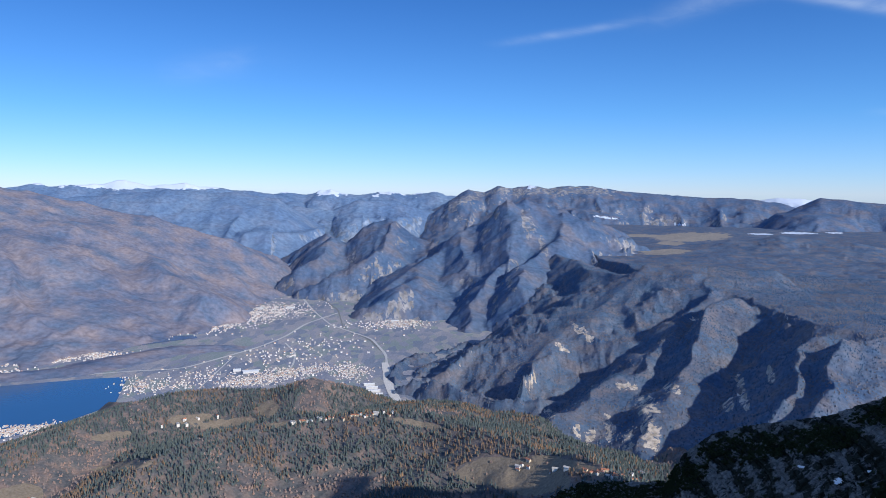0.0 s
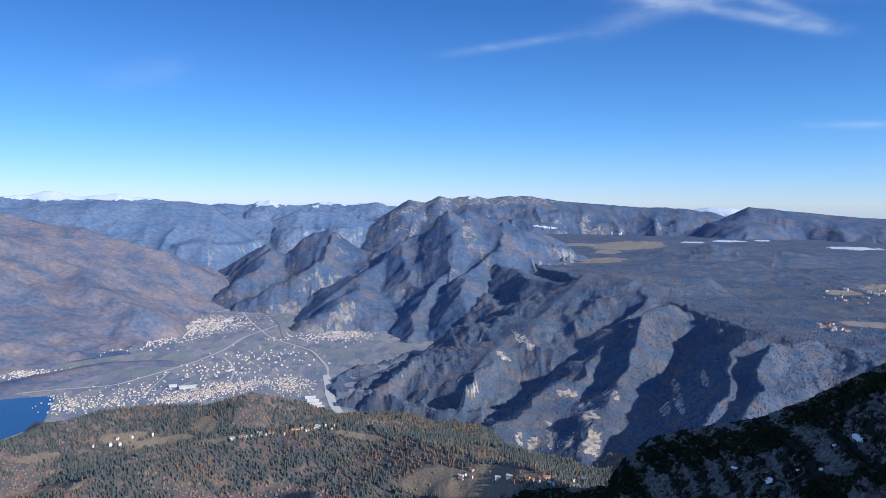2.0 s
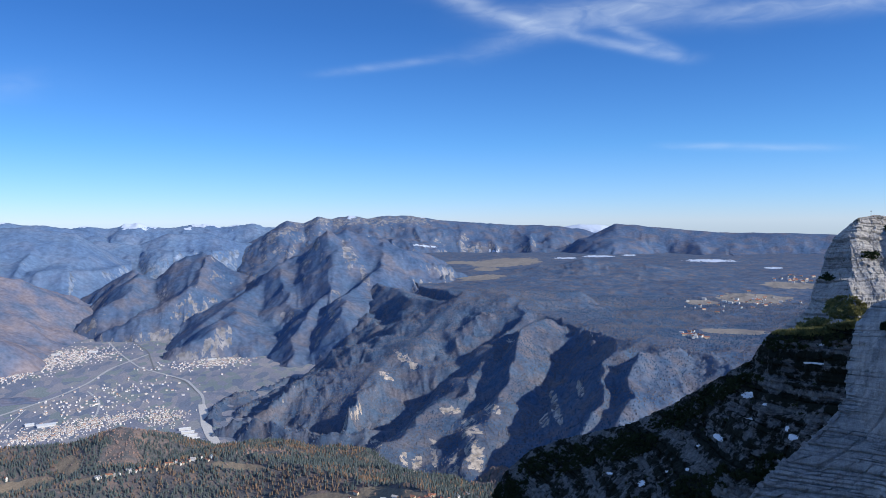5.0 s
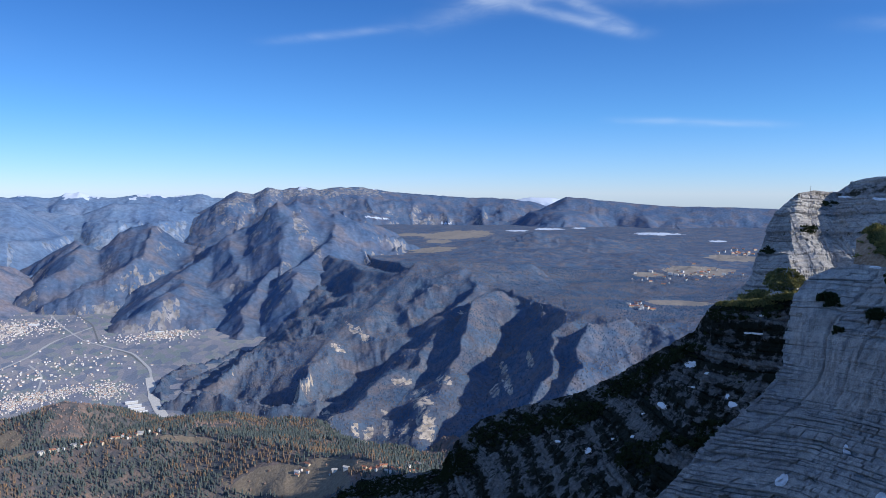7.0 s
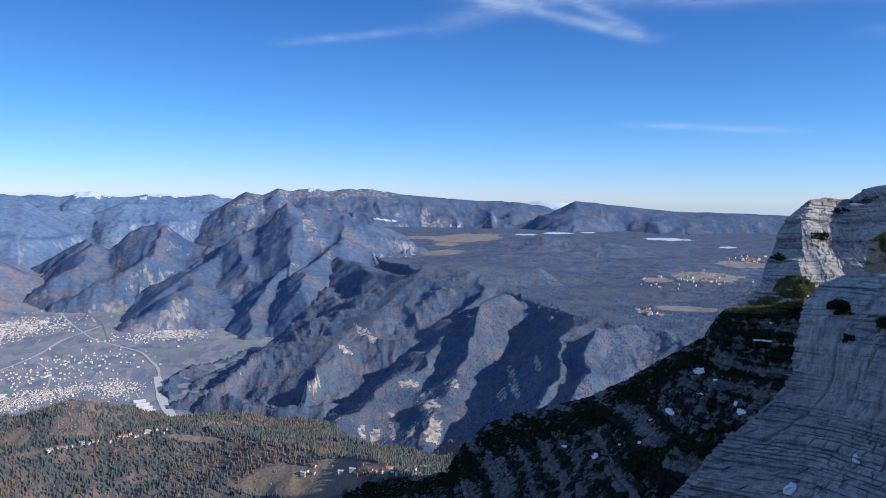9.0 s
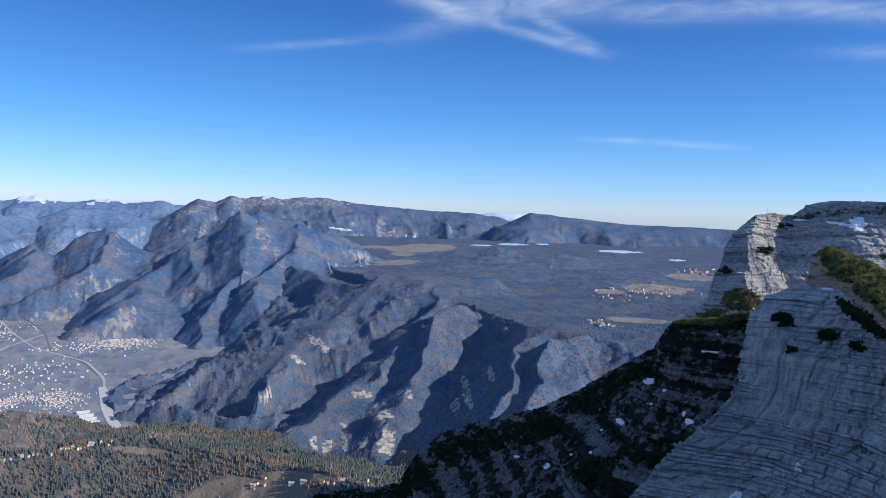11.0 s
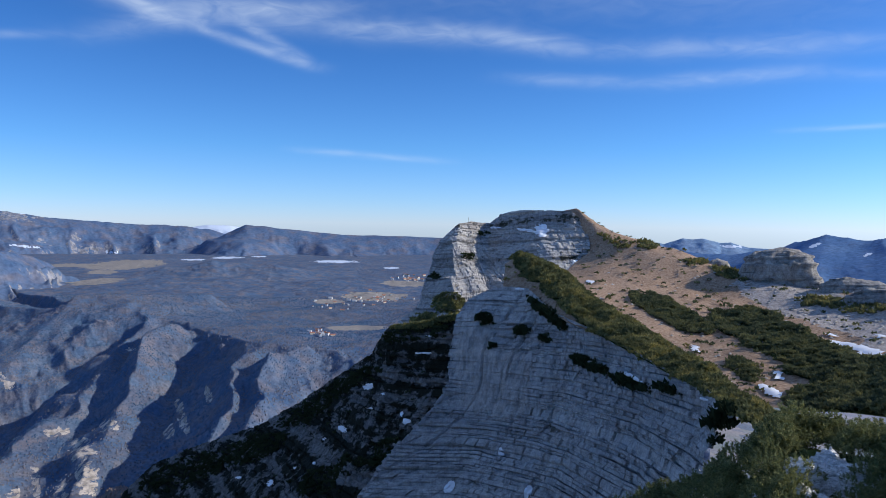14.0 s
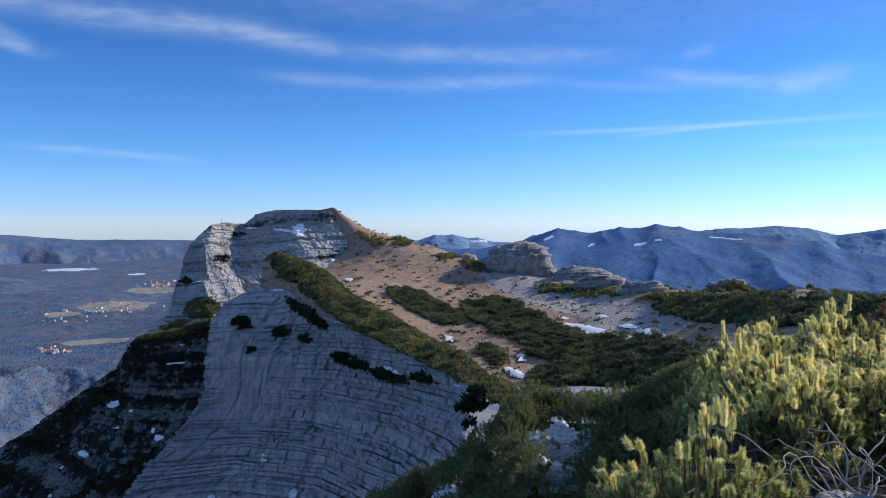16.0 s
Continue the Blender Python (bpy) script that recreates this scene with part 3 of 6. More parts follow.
mountainside("outer_range", "pale haze-blue far range under the southern horizon", M_OUTER, (50, 112), (4300, 4880), 0.1, 40,
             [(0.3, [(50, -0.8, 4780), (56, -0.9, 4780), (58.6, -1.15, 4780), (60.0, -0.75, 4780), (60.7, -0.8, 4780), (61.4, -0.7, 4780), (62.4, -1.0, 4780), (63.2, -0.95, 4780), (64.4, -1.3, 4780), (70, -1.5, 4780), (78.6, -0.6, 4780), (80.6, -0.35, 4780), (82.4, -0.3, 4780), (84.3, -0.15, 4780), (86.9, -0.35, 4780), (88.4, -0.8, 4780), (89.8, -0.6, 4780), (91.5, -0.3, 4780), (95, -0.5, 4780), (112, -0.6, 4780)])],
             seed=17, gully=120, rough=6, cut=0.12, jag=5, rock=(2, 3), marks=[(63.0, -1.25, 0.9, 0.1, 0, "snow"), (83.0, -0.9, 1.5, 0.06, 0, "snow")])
mountainside("wooded_spur", "dark wooded spur below the southern range", M_MID, (78, 112), (1300, 2000), 0.1, 50,
             [(0.3, [(80, -8.6, 1600), (84.5, -6.2, 1600), (87.0, -5.3, 1600), (89.5, -4.7, 1600), (92, -4.3, 1600), (100, -4.0, 1600), (112, -4.5, 1600)])], seed=18, gully=90, rough=5, cut=0.2, rock=(2, 3))

# ---- valley floor ----
def floor_material():
    m, n, l, b = shader("valley_fields", 0.95, 0.1)
    v = n.new("ShaderNodeTexVoronoi")
    v.inputs["Scale"].default_value = 1 / 15
    k = n.new("ShaderNodeVectorMath")
    k.operation = "MULTIPLY"
    k.inputs[1].default_value = (1.0, 0.45, 1.0)
    l.new(place(n), k.inputs[0])
    l.new(k.outputs[0], v.inputs["Vector"])
    sep = n.new("ShaderNodeSeparateColor")
    l.new(v.outputs["Color"], sep.inputs[0])
    # field colours hold a blue-grey tint for the valley's haze
    col = ramp(n, l, sep.outputs[0], (0.0, (0.19, 0.23, 0.3)), (0.35, (0.26, 0.275, 0.335)), (0.7, (0.36, 0.345, 0.36)), (0.9, (0.25, 0.295, 0.3)))
    col = blend(n, l, 0.6, col, ramp(n, l, grain(n, l, 0.3, 4), (0.3, (0.6, 0.6, 0.6)), (0.7, (1.3, 1.3, 1.3))), "MULTIPLY")
    col = blend(n, l, 0.5, col, ramp(n, l, grain(n, l, 0.004, 3), (0.35, (0.75, 0.8, 0.85)), (0.65, (1.2, 1.15, 1.1))), "MULTIPLY")
    l.new(col, b.inputs["Base Color"])
    return m


A, D = np.meshgrid(np.radians(np.linspace(-180, 180, 241)), np.concatenate([[1.0], np.geomspace(60, 4880, 60)]))
verts = np.stack([D * np.sin(A), D * np.cos(A), 0 * D], -1).reshape(-1, 3)
ground = new("ground", to_mesh("ground", verts, grid_faces(61, 241)[:, ::-1], floor_material()))
tagged(ground, "flat valley floor of orchards and fields", "ground", kind="structure")

wm, n_, l_, b_ = shader("lake_water", 0.08, 0.5)
b_.inputs["Base Color"].default_value = (0.03, 0.11, 0.24, 1)
relief(n_, l_, b_, grain(n_, l_, 0.15, 4), 0.15, 0.4)
lake_in = [(-50, -13.0), (-31.2, -13.2), (-26, -13.3), (-23.2, -13.4), (-24.1, -15.2), (-27.5, -16.1), (-31.2, -16.6), (-50, -17)]
lp = []
for a, e in lake_in:
    d = EYE_Z / math.tan(radians(-e))
    lp.append((d * math.sin(radians(a)), d * math.cos(radians(a)), 0.35))
lake = new("water", to_mesh("water", lp, [list(range(len(lp)))], wm))
tagged(lake, "calm deep-blue lake among the fields", "lake", kind="structure")


# ---- the near ridge: lofted rock faces and slopes ----
def resample(nodes, count, bearings=True):
    p = np.array([at(*q) for q in nodes])
    s = np.concatenate([[0], np.cumsum(np.linalg.norm(np.diff(p, axis=0), axis=1))])
    t = np.linspace(0, s[-1], count)
    return np.stack([np.interp(t, s, p[:, i]) for i in range(3)], 1)


def loft(rows, nu, nv):
    """A sheet through guide lines, rounded between them."""
    g = np.array([resample(r, nu) for r in rows])
    k = len(rows)
    t = np.linspace(0, k - 1, nv)
    out = np.zeros((nv, nu, 3))
    for j, tt in enumerate(t):
        i = min(int(tt), k - 2)
        f = tt - i
        p0, p1, p2, p3 = g[max(i - 1, 0)], g[i], g[i + 1], g[min(i + 2, k - 1)]
        out[j] = p1 + 0.5 * f * (p2 - p0 + f * (2 * p0 - 5 * p1 + 4 * p2 - p3 + f * (3 * (p1 - p2) + p3 - p0))) if k > 2 else p1 + f * (p2 - p1)
    return out


def sheet_normals(g):
    n = np.cross(np.gradient(g, axis=1), np.gradient(g, axis=0))
    n /= np.maximum(np.linalg.norm(n, axis=2, keepdims=True), 1e-9)
    # turned towards the stand
    flip = (n * (np.array((0, 0, EYE_Z)) - g)).sum(2) < 0
    n[flip] *= -1
    return n


BED = np.array((0.04, 0.09, 1.0))
BED = BED / np.linalg.norm(BED)


def strata(g, bed, depth, seed, joint=2.4, along=(0.41, 0.91), slab=0.0):
    """How far the rock stands out: beds of uneven thickness stepped back over one another, undercut seams, upright
    joints, ribs and chimneys. slab: where the wall is smooth, with beds and blocks worn away."""
    x, y, z = g[..., 0], g[..., 1], g[..., 2]
    w = fbm(x / 34, y / 34, z / 34, 3, seed)
    s = (g @ BED) / bed + 0.25 * w
    z0 = np.zeros_like(s)
    s = s + 0.8 * noise3(s * 0.43, z0, z0 + 0.5, seed + 40)
    layer = np.floor(s)
    f = s - layer
    u0 = (x * along[0] + y * along[1])
    u = u0 / joint + 0.35 * fbm(x / 9, y / 9, z / 9, 2, seed + 8)
    uu = u * (0.7 + 0.3 * lattice(layer, z0, z0 + 5, seed + 22)) + 3.0 * lattice(layer, z0, z0, seed + 21)
    cell = np.floor(uu)
    side = np.minimum(uu - cell, cell + 1 - uu)
    bench = lattice(np.floor(s / 6.0 + 0.3 * w), z0, z0 + 9, seed + 5) + 0.8 * lattice(np.floor(s / 15.0), z0, z0 + 2, seed + 6)
    broken = np.clip(0.62 + 1.9 * fbm(u0 / 6, z / 40, layer * 1.7, 3, seed + 17), 0.0, 1.6)
    deep = 0.12 + 1.1 * np.abs(lattice(layer, z0, z0 + 7, seed + 3)) ** 2.2
    seam = -1.5 * broken * deep * np.exp(-(f / 0.17) ** 2)
    lean = -0.5 * f * deep
    stick = 0.65 * lattice(layer, z0, z0 + 3, seed)
    block = 0.5 * lattice(cell, layer, z0, seed + 2)
    crack = -0.6 * np.exp(-(side / 0.07) ** 2) * (lattice(cell, layer, z0 + 1, seed + 12) > 0.25)
    rib = fbm(u0 / 11, z / 90, z0 + 2.0, 4, seed + 31)
    chimney = -2.2 * np.exp(-(np.abs(rib - 0.05) / 0.035) ** 2) * smooth(-0.1, 0.3, fbm(u0 / 25, z / 30, z0, 2, seed + 34))
    flute = 0.5 * fbm(u0 / 1.7, z / 22, z0, 3, seed + 37)
    fine = 0.35 * fbm(x / 1.6, y / 1.6, z / 1.6, 3, seed + 4)
    bedded = 1 - 0.85 * slab
    return depth * (bedded * (seam + lean + stick + block + crack) + (1 - 0.5 * slab) * 0.8 * bench + 2.6 * rib + 0.5 * chimney + (0.6 + slab) * flute + fine + 1.3 * w)


def rock_face(name, label, rows, nu, nv, material, bed=1.6, depth=1.0, seed=0, edge_keep=True, joint=2.4, smooth_wall=None):
    g = loft(rows, nu, nv)
    n = sheet_normals(g)
    way = g[0, -1, :2] - g[0, 0, :2]
    way = way / np.hypot(*way)
    slab = 0.0
    if smooth_wall:
        az = np.degrees(np.arctan2(g[..., 0], g[..., 1]))
        el = np.degrees(np.arctan2(g[..., 2] - EYE_Z, np.hypot(g[..., 0], g[..., 1])))
        wob = fbm(g[..., 0] / 7, g[..., 1] / 7, g[..., 2] / 14, 3, seed + 55)
        slab = np.zeros(az.shape)
        for a, e, ra, re, k in smooth_wall:
            slab = np.maximum(slab, k * (1 - smooth(0.6, 1.2, ((az - a) / ra) ** 2 + ((el - e) / re) ** 2 + 0.7 * wob)))
    off = strata(g, bed, depth, seed, joint, way, slab)
    v = np.linspace(0, 1, nv)[:, None]
    if edge_keep:
        off = off * (0.35 + 0.65 * smooth(0, 0.06, v))
    g2 = g + n * off[..., None]
    me = to_mesh(name, g2.reshape(-1, 3), grid_faces(nv, nu), material, {"slab": slab + np.zeros(off.shape)}, flat=True)
    ob = new(name, me)
    tagged(ob, label, "cliff", kind="structure")
    return ob, g2, n


def limestone(name, pale, mid, dark, dirt=(0.12, 0.115, 0.1), cover=0.0):
    """Bedded limestone: grey weathering skin, pale fresh breaks, earth, lichen and painted shade in the seams, water
    streaks.
    """
    m, n, l, b = shader(name, 0.92, 0.15)
    pos = place(n)
    g1, g2, g3 = grain(n, l, 0.05, 5), grain(n, l, 0.5, 6, rough=0.7), grain(n, l, 4.0, 4, rough=0.7)
    col = ramp(n, l, g2, (0.3, dark), (0.48, mid), (0.66, pale))
    col = blend(n, l, 0.6, col, ramp(n, l, g1, (0.35, (0.78, 0.77, 0.78)), (0.65, (1.15, 1.14, 1.12))), "MULTIPLY")
    col = blend(n, l, 0.5, col, ramp(n, l, g3, (0.32, (0.72, 0.72, 0.74)), (0.66, (1.18, 1.18, 1.16))), "MULTIPLY")
    # warm stain on smooth walls, long grey streaks down them
    streak = grain(n, l, 0.9, 4, pos, stretch=(1.0, 1.0, 0.07))
    col = blend(n, l, 0.55, col, ramp(n, l, streak, (0.34, (0.6, 0.58, 0.57)), (0.5, (1, 1, 1)), (0.68, (1.15, 1.14, 1.12))), "MULTIPLY")
    col = blend(n, l, number(n, l, "MULTIPLY", given(n, "slab"), 0.6), col, (1.16, 1.08, 1.0), "MULTIPLY")
    # thin bedding seams, darkened in colour for the shade of their grooves
    d = n.new("ShaderNodeVectorMath")
    d.operation = "DOT_PRODUCT"
    d.inputs[1].default_value = tuple(BED)
    l.new(pos, d.inputs[0])
    wob = number(n, l, "MULTIPLY_ADD", grain(n, l, 0.05, 3), 0.8, d.outputs["Value"])
    c = n.new("ShaderNodeCombineXYZ")
    l.new(wob, c.inputs[2])
    l.new(number(n, l, "MULTIPLY", grain(n, l, 0.03, 2), 1.5), c.inputs[0])
    seam = grain(n, l, 2.1, 4, c.outputs[0], 0.65)
    band = grain(n, l, 0.16, 3, c.outputs[0])
    gone = number(n, l, "MULTIPLY", ramp(n, l, grain(n, l, 0.11, 4), (0.36, (0, 0, 0)), (0.56, (1, 1, 1))), number(n, l, "MULTIPLY_ADD", given(n, "slab"), -0.8, 0.85))
    col = blend(n, l, gone, col, ramp(n, l, seam, (0.35, (0.2, 0.2, 0.21)), (0.43, (0.95, 0.95, 0.95)), (0.66, (1.12, 1.12, 1.1))), "MULTIPLY")
    col = blend(n, l, 0.6, col, ramp(n, l, band, (0.36, (0.72, 0.72, 0.74)), (0.52, (1, 1, 1)), (0.66, (1.15, 1.15, 1.13))), "MULTIPLY")
    # earth, grass and dwarf pine roots on the ledges
    edge = number(n, l, "ADD", number(n, l, "MULTIPLY_ADD", grain(n, l, 0.16, 6, rough=0.7), 1.0, cover - 0.72), number(n, l, "MULTIPLY", number(n, l, "SUBTRACT", 0.5, band), 1.2))
    col = blend(n, l, ramp(n, l, edge, (0.0, (0, 0, 0)), (0.06, (1, 1, 1))), col, dirt)
    l.new(col, b.inputs["Base Color"])
    h = number(n, l, "MULTIPLY_ADD", seam, 0.5, number(n, l, "MULTIPLY_ADD", streak, 0.3, number(n, l, "MULTIPLY_ADD", g3, 0.35, g2)))
    relief(n, l, b, h, 0.5, 1.0)
    return m


M_ROCK = limestone("pale_limestone", (0.57, 0.565, 0.56), (0.45, 0.445, 0.445), (0.29, 0.29, 0.295))
# darker copy of the limestone: the rear flank's shade put into its colour
M_DARKROCK = limestone("shade_dark_limestone", (0.24, 0.24, 0.238), (0.15, 0.15, 0.15), (0.06, 0.06, 0.062), (0.013, 0.016, 0.011), 0.24)
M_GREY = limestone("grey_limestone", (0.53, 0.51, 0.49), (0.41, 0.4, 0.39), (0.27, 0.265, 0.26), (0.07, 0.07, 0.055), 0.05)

LEFT_EDGE = [(8.6, -22.8, 440), (11.2, -21.3, 430), (14.2, -21.2, 425), (17.5, -20.7, 415), (18.5, -18.8, 400), (20.5, -17.2, 382), (24.0, -16.0, 355), (28.6, -14.8, 325), (31.3, -13.2, 300), (33.8, -11.5, 276), (36.4, -9.8, 253), (37.7, -8.0, 240)]
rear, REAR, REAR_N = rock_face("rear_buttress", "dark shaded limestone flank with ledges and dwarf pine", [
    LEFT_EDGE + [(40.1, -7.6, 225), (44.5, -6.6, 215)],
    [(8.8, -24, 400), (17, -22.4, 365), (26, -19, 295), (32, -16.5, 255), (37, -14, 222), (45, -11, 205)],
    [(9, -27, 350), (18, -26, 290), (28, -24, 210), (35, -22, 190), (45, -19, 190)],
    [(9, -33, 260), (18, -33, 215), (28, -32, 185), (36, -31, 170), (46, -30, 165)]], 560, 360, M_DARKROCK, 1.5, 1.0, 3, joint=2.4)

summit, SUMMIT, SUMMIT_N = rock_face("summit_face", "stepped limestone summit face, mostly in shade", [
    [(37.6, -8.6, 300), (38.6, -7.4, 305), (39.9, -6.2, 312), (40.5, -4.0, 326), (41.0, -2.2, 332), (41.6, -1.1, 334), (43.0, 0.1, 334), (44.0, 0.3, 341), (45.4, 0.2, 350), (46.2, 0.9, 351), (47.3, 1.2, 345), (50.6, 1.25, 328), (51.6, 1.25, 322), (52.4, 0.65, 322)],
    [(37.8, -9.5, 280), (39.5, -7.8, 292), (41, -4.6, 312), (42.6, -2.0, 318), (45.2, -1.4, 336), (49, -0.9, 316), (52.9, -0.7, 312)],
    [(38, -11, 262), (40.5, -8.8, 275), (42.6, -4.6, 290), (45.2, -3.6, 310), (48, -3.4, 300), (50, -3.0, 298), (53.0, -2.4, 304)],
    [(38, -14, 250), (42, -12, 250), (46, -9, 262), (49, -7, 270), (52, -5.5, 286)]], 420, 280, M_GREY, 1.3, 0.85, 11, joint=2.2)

front, FRONT, FRONT_N = rock_face("front_buttress", "tall banded limestone cliff in shade", [
    [(44.0, -5.6, 178), (45.2, -5.0, 178), (47, -4.6, 176), (48.3, -4.7, 172), (50.5, -6.6, 158), (54.0, -8.0, 141), (58.3, -10.1, 120), (61.7, -11.6, 104), (63.5, -12.9, 94)],
    [(42.9, -7.3, 176), (45, -8.5, 171), (48, -10, 163), (52, -11, 150), (57, -12.8, 126), (61, -13.8, 106), (62.8, -14.4, 96)],
    [(42.5, -10.8, 174), (45, -13, 167), (50, -15, 152), (56, -16, 126), (60, -16.2, 106), (62, -16.4, 97)],
    [(42.0, -13.0, 170), (40.8, -14.6, 168), (44, -18, 160), (50, -20, 143), (56, -19.5, 120), (61, -19, 98)],
    [(38, -17.4, 165), (36.5, -19.2, 161), (42, -24, 151), (50, -26, 133), (57, -25, 110), (61, -23, 94)],
    [(33, -23, 158), (35, -26, 154), (42, -33, 139), (50, -34, 120), (57, -32, 100), (62, -28, 89)]], 820, 700, M_ROCK, 0.85, 0.62, 21, joint=1.5, smooth_wall=[(44.2, -10.5, 1.6, 4.0, 1.0), (46.8, -12.0, 2.0, 2.6, 0.8)])


# open ground of the ridge: brown grass, scree, dwarf pine
def slope_material():
    m, n, l, b = shader("ridge_grass", 0.95, 0.1)
    g1, g2 = grain(n, l, 0.08, 5), grain(n, l, 1.2, 5, rough=0.7)
    grass = ramp(n, l, g2, (0.3, (0.21, 0.135, 0.09)), (0.5, (0.36, 0.25, 0.175)), (0.7, (0.5, 0.385, 0.295)))
    grass = blend(n, l, 0.5, grass, ramp(n, l, g1, (0.35, (0.8, 0.75, 0.7)), (0.65, (1.15, 1.12, 1.1))), "MULTIPLY")
    scree = ramp(n, l, g2, (0.3, (0.23, 0.195, 0.175)), (0.5, (0.38, 0.34, 0.315)), (0.7, (0.55, 0.51, 0.485)))
    green = ramp(n, l, g2, (0.3, (0.015, 0.022, 0.008)), (0.55, (0.06, 0.075, 0.02)), (0.75, (0.11, 0.11, 0.035)))
    mixv = number(n, l, "ADD", given(n, "scree"), number(n, l, "MULTIPLY", number(n, l, "SUBTRACT", g1, 0.5), 0.8))
    col = blend(n, l, ramp(n, l, mixv, (0.4, (0, 0, 0)), (0.6, (1, 1, 1))), grass, scree)
    col = blend(n, l, ramp(n, l, given(n, "pine"), (0.45, (0, 0, 0)), (0.55, (1, 1, 1))), col, green)
    l.new(col, b.inputs["Base Color"])
    relief(n, l, b, g2, 0.4, 0.8)
    return m


M_SLOPE = slope_material()


def open_slope(name, label, rows, nu, nv, amp, seed, marks=()):
    g = loft(rows, nu, nv)
    g[..., 2] += amp * fbm(g[..., 0] / 14, g[..., 1] / 14, 0.0, 4, seed)
    az = np.degrees(np.arctan2(g[..., 0], g[..., 1]))
    el = np.degrees(np.arctan2(g[..., 2] - EYE_Z, np.hypot(g[..., 0], g[..., 1])))
    vals = {"pine": np.zeros(az.shape), "scree": np.zeros(az.shape)}
    wob = 1.5 * fbm(g[..., 0] / 17, g[..., 1] / 17, 0.0, 5, seed + 3, 0.7)
    for a, e, ra, re, turn, key in marks:
        c, s = math.cos(radians(turn)), math.sin(radians(turn))
        u, v = (az - a) * c + (el - e) * s, -(az - a) * s + (el - e) * c
        vals[key] = np.maximum(vals[key], 1 - smooth(0.7, 1.3, (u / ra) ** 2 + (v / re) ** 2 + 0.5 * wob))
    ob = new(name, to_mesh(name, g.reshape(-1, 3), grid_faces(nv, nu), M_SLOPE, vals))
    tagged(ob, label, "hillside", kind="structure")
    return ob, g, vals


crest_slope, SLOPE, SLOPE_V = open_slope("ridge_slope", "sunlit slope of brown grass, scree and dwarf pine", [
    [(49, -6, 400), (54, -6, 390), (62, -7, 375), (75, -8, 360), (90, -10, 300), (115, -12, 200)],
    [(50.8, 1.0, 339), (51.7, 1.2, 335), (53.2, 0.2, 330), (54.9, -0.6, 325), (57.3, -1.2, 320), (60.6, -2.2, 310), (63.5, -3.1, 300), (68.4, -4.0, 290), (73.1, -4.4, 275), (77.2, -4.9, 250), (79.5, -5.1, 230), (83.7, -5.3, 200), (87.3, -4.9, 170), (91.3, -6.0, 140), (98, -6.5, 100), (115, -6.2, 60)],
    [(52.4, -1.6, 314), (54, -2.4, 300), (57, -3.6, 280), (61, -5.0, 265), (66, -5.8, 250), (71, -6.2, 230), (76, -6.6, 205), (81, -7.0, 160), (87, -7.0, 110), (98, -8, 70), (115, -8, 45)],
    [(51.0, -3.6, 290), (53, -4.6, 260), (56, -6.5, 232), (60, -8.6, 205), (64, -9.4, 190), (68, -9.2, 190), (73, -9.3, 175), (79, -9.0, 140), (86, -9, 60), (98, -10, 45), (115, -10, 32)],
    [(49.0, -4.6, 240), (53, -8.0, 205), (57, -10.2, 180), (61, -11.8, 165), (65.0, -12.4, 155), (68, -12.4, 150), (72, -12.2, 140), (78, -11.6, 110), (86, -11, 38), (98, -12, 30), (115, -12, 24)]], 300, 160, 0.9, 31,
    marks=[(59, -6.2, 3.2, 0.8, -25, "pine"), (66, -7.5, 5, 1.3, -20, "pine"), (73, -9.6, 6, 1.2, 0, "pine"), (70, -8.9, 5.0, 0.9, -14, "pine"), (86, -6.2, 9, 1.0, 0, "pine"), (70, -5.6, 6, 1.3, -15, "scree"), (75, -7, 4, 1, 0, "scree"), (64, -10, 1.2, 0.6, -40, "pine"), (73, -11.5, 6.5, 1.2, 0, "pine")])

pine_bank, BANK, BANK_V = open_slope("pine_bank", "bank of dwarf pine along the cliff's edge", [
    [(46.5, -4.7, 181), (48.3, -5.0, 173), (50.5, -6.9, 158), (54.0, -8.3, 141), (58.3, -10.4, 120), (61.7, -11.9, 104), (63.6, -13.2, 93), (66, -14.2, 84)],
    [(46.6, -3.6, 185), (47.8, -3.0, 184), (50.0, -4.6, 170), (53.5, -6.9, 153), (58.0, -9.1, 130), (61.5, -10.8, 112), (64.2, -12.3, 98), (66.5, -13.6, 88)],
    [(46.8, -2.9, 192), (47.8, -2.2, 192), (49.1, -2.7, 186), (51.3, -3.9, 176), (54.0, -6.0, 162), (58.3, -8.6, 138), (61.2, -9.9, 120), (63.3, -11.4, 106), (66, -12.8, 95)],
    [(48.5, -4.2, 215), (52, -6, 195), (56, -8.6, 165), (60, -10.6, 135), (64.5, -12.6, 105), (67, -13.2, 98)]], 200, 60, 0.5, 41,
    marks=[(56, -7, 14, 2.6, -36, "pine")])


# ground under the stand
A, D = np.meshgrid(np.radians(np.linspace(-180, 180, 361)), np.concatenate([[0.05], np.geomspace(0.25, 130, 100)]))
deg = np.degrees(A)
fall = np.interp(deg, (-180, -120, -60, 0, 40, 46, 50, 54, 57, 62, 65.4, 67, 70, 72, 76, 79, 82, 92, 110, 140, 180), (0.12, 0.35, 0.9, 1.25, 1.0, 0.75, 0.48, 0.34, 0.3, 0.255, 0.205, 0.174, 0.172, 0.165, 0.10, 0.03, 0.0, 0.0, 0.0, 0.05, 0.12))
brow = np.interp(deg, (-180, 50, 60, 66, 72, 76, 80, 84, 100, 180), (30, 28, 30, 33, 27, 15, 10, 8.5, 8.5, 20))
